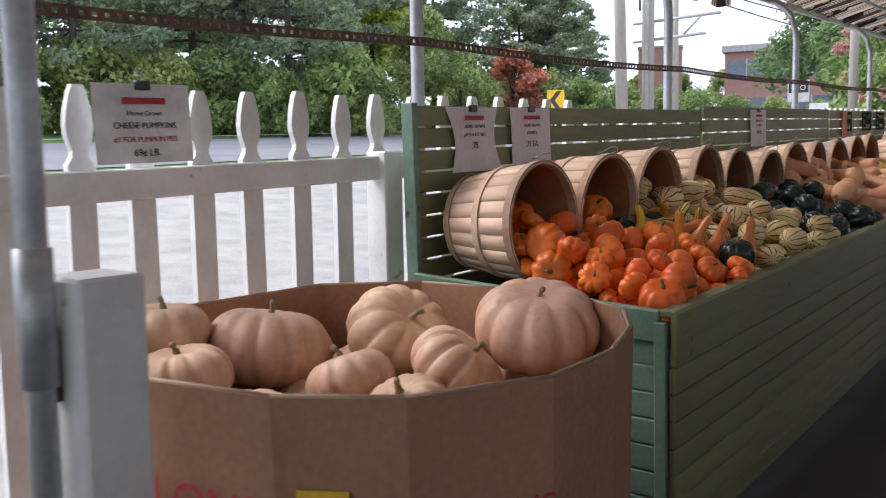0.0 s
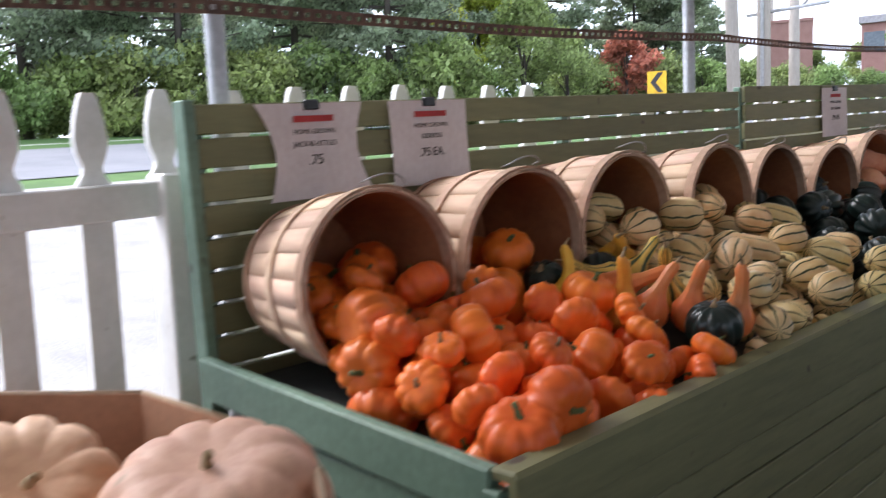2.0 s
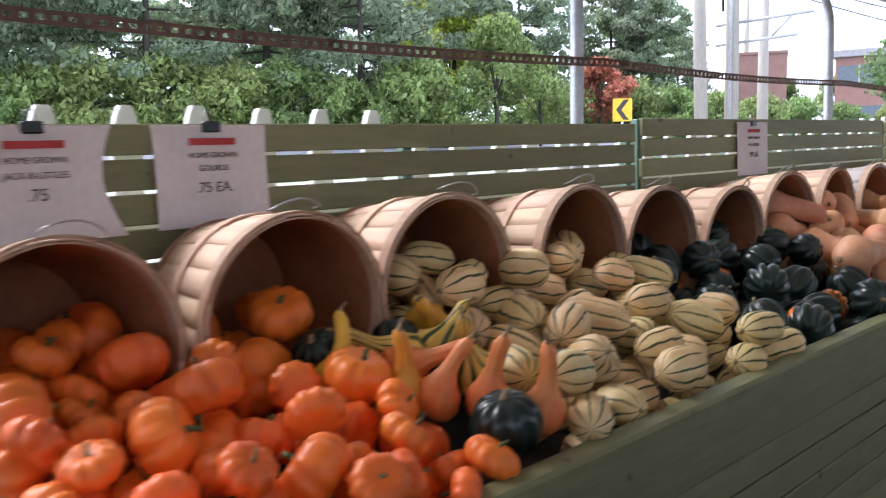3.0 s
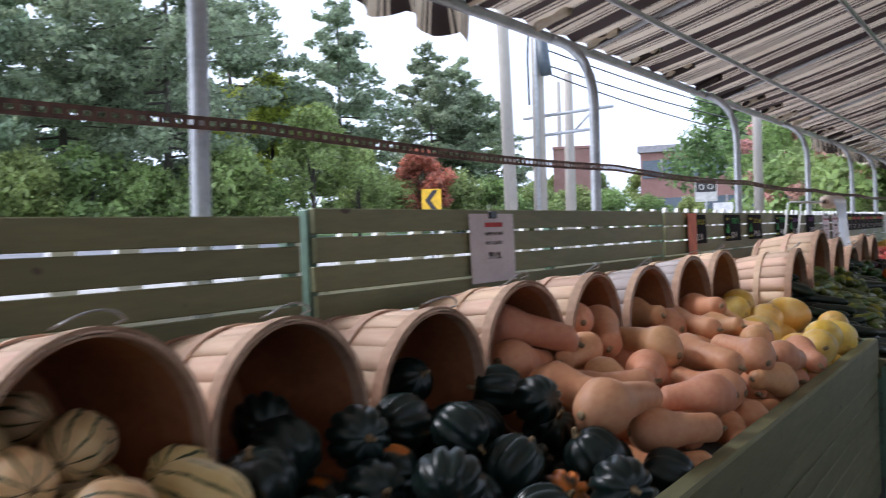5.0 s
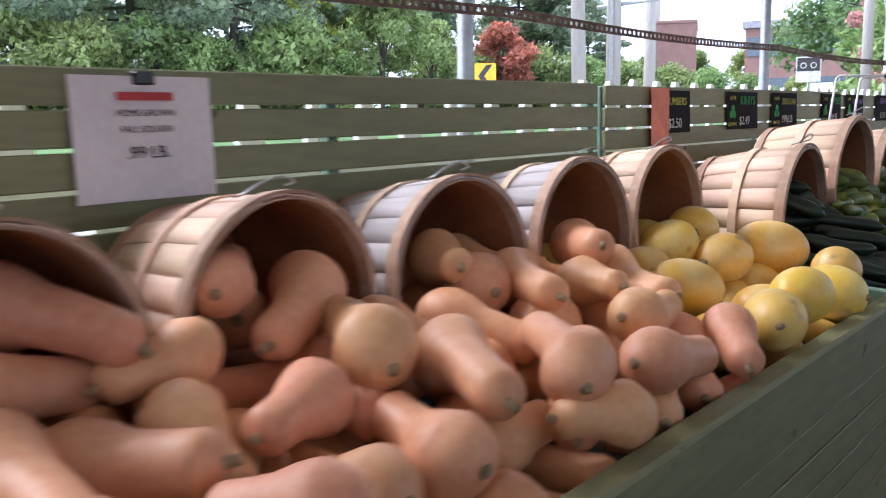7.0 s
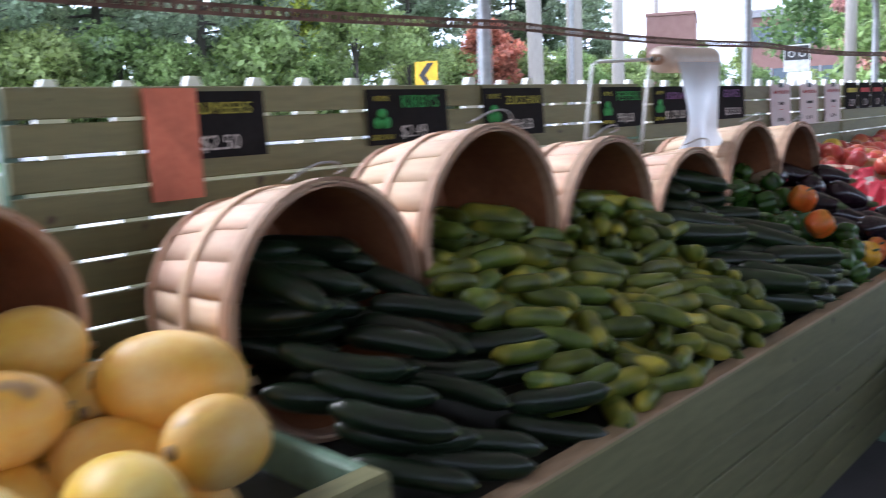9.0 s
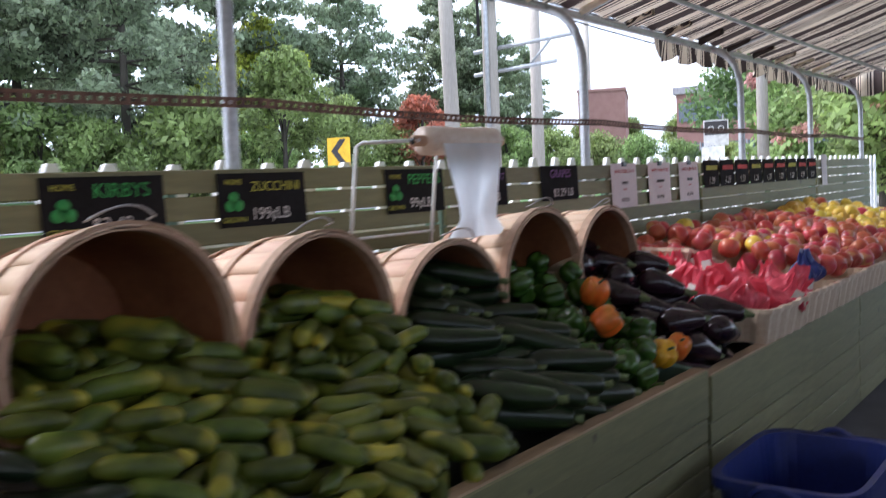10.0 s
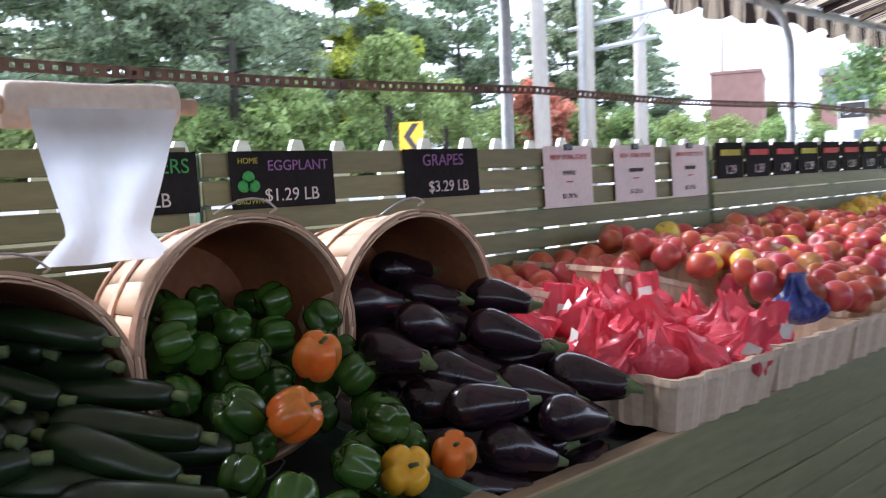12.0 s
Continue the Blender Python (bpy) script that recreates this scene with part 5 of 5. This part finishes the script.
def utility_pole(x, y, h, r, top_lean=0.0, label="grey weathered wooden utility pole"):
    g0 = land(x, y)
    ob = thing("utility_pole", pose(x, y, g0), label, "utility pole", "utility poles")
    part("shaft", tube("shaft", [(0, 0, -0.3), (top_lean * 0.5, 0, h * 0.5), (top_lean, 0, h)], r, WOODPOLE, 12, 0.75), ob)
    return ob


up1 = utility_pole(-9.1, 22.2, 10, 0.17, -0.3, "tan leaning wooden utility pole")
up2 = utility_pole(-8.9, 23.3, 10, 0.18)
part("conduit", tube("conduit", [(0.05, -0.2, 0), (0.05, -0.2, 4.6), (0.08, -0.2, 7.2)], 0.05, STEEL, 8), up2)
part("cable_riser", tube("cable_riser", [(-0.2, -0.12, 4.0), (-0.22, -0.12, 5.2), (-0.12, -0.12, 7.2)], 0.035, CLIP, 6), up2)
up3 = utility_pole(-9.1, 25.5, 5.1, 0.16)
part("transformer", tube("transformer", [(0.35, -0.2, 4.7), (0.3, -0.2, 5.0), (0.22, -0.2, 5.7)], 0.15, mat("transformer_grey", (0.07, 0.09, 0.11), rough=0.5), 12), up2, label="dark grey cylinder hung from the pole")
for z, L in ((3.7, 2.0), (3.2, 1.6)):
    part("cross_arm", tube("cross_arm", [(-0.5, 0.1, z), (L, 0.1, z + 0.05)], 0.045, STEEL, 6), up2)
part("cross_brace", tube("cross_brace", [(0.9, 0.1, 3.2), (1.5, 0.1, 3.75)], 0.03, STEEL, 6), up2)
utility_pole(-26.8, 61, 10.5, 0.22)
utility_pole(-4.9, 29, 7.0, 0.15)
for k, (z0, z1, sag) in enumerate(((5.8, 6.4, 0.5), (5.5, 6.1, 0.7), (5.1, 5.6, 0.6), (4.9, 5.3, 0.8))):
    a, b = Vector((-8.9, 23.3, land(-8.9, 23.3) + z0)), Vector((-3.5, 50, z1 + 1.0))
    pts = [a.lerp(b, t / 14) - Vector((0, 0, sag * 4 * (t / 14) * (1 - t / 14))) for t in range(15)]
    thing("power_line", Matrix(), "black overhead cable", "cable", "overhead cables", tube("power_line", pts, 0.022, CLIP, 5), "structure")
for z0 in (9.3, 8.3):
    a, b = Vector((-8.9, 23.3, land(-8.9, 23.3) + z0)), Vector((-34, -10, z0 + 3))
    thing("power_line", Matrix(), "thin overhead wire", "cable", "overhead cables", tube("power_line", [a, a.lerp(b, 0.5) - Vector((0, 0, 0.4)), b], 0.01, CLIP, 5), "structure")


def road_sign(x, y, z, w, h, m, yaw, label, post_w=0.03):
    g0 = land(x, y)
    ob = thing("road_sign", pose(x, y, g0, 0, 0, yaw), label, "road sign", "road signs")
    part("sign_post", tube("sign_post", [(0, 0.03, -0.1), (0, 0.03, z - g0 + h / 2)], post_w, STEEL, 6), ob)
    part("plate", box_mesh("plate", w, 0.01, h, m, 0, (0, 0, z - g0)), ob)
    return ob, z - g0


cs_, cz = road_sign(-9.2, 18.8, 2.6, 0.42, 0.5, SIGNY, 32, "yellow road sign with a black chevron")
for sg in (1, -1):
    part("chevron", mesh("chevron", [(-0.14, -0.008, cz), (-0.02, -0.008, cz), (0.14, -0.008, cz + 0.22 * sg), (0.02, -0.008, cz + 0.22 * sg)], [(0, 1, 2, 3)], INK), cs_)
bk, bz = road_sign(-8.0, 34.2, 3.55, 0.75, 0.8, CHALK, 15, "black and white bicycle road sign")
part("panel", box_mesh("panel", 0.68, 0.004, 0.42, INK, 0, (0, -0.009, bz + 0.15)), bk)
for dx in (-0.15, 0.15):
    part("wheel_mark", sweep("wheel_mark", lambda s, a, dx=dx: (dx + (0.07 + 0.025 * s) * math.cos(a), -0.013, bz + 0.12 + (0.07 + 0.025 * s) * math.sin(a)), 16, 2, CHALK, caps=False), bk)
sp, sz = road_sign(-5.2, 26.5, 2.35, 0.5, 0.6, CHALK, 12, "white speed limit road sign")
part("writing", text_mesh("40", 0.34, INK), sp, pose(0, -0.009, sz - 0.22, 90, 0, 0))
road_sign(-30.3, 18.6, 4.0, 0.5, 0.45, CHALK, 60, "small white road sign across the road")

# brick building with a stair tower, and a long office block
tower = thing("brick_tower", pose(-24.6, 56, 2.0, 0, 0, 24), "plain reddish brick building tower", "building")
part("wall", box_mesh("tower_wall", 2.9, 5, 6.6, BRICK, 0.02, (1.2, 3, 3.2)), tower)
part("roof", box_mesh("tower_roof", 3.0, 5.1, 0.2, BRICK, 0.02, (1.2, 3, 6.6)), tower)
office = thing("office_block", pose(-20.5, 66, 2.6, 0, 0, 14), "long low brick office block with ribbon windows", "building")
part("wall", box_mesh("office_wall", 14, 8, 6.3, BRICK, 0.02, (5, 4, 3.15)), office)
part("roof", box_mesh("office_roof", 14.4, 8.4, 0.5, mat("fascia", (0.42, 0.4, 0.42), rough=0.7), 0.02, (5, 4, 6.5)), office)
for i in range(9):
    for z in (2.2, 5.0):
        w = part("window", box_mesh("window", 1.3, 0.08, 1.3, GLASS, 0, (-1.2 + i * 1.5, -0.03, z)), office)
        part("window_frame", box_mesh("window_frame", 0.1, 0.12, 1.4, STEEL, 0, (-1.2 + i * 1.5 + 0.75, -0.04, z)), w)

# ---- unseen wall added on the aisle's far side to cut light, open under the canopy's other eave
thing("wall_east", pose(5.5, 6, 0), "unseen pale wall added across the aisle to hold back light", "wall", kind="structure", me=box_mesh("wall_east", 0.15, 30, 2.2, mat("pale_boards", (0.5, 0.47, 0.43), (0.42, 0.39, 0.36), scale=3, rough=0.8, stretch=(1, 1, 0.1)), 0.01, (0, 0, 0.65)))
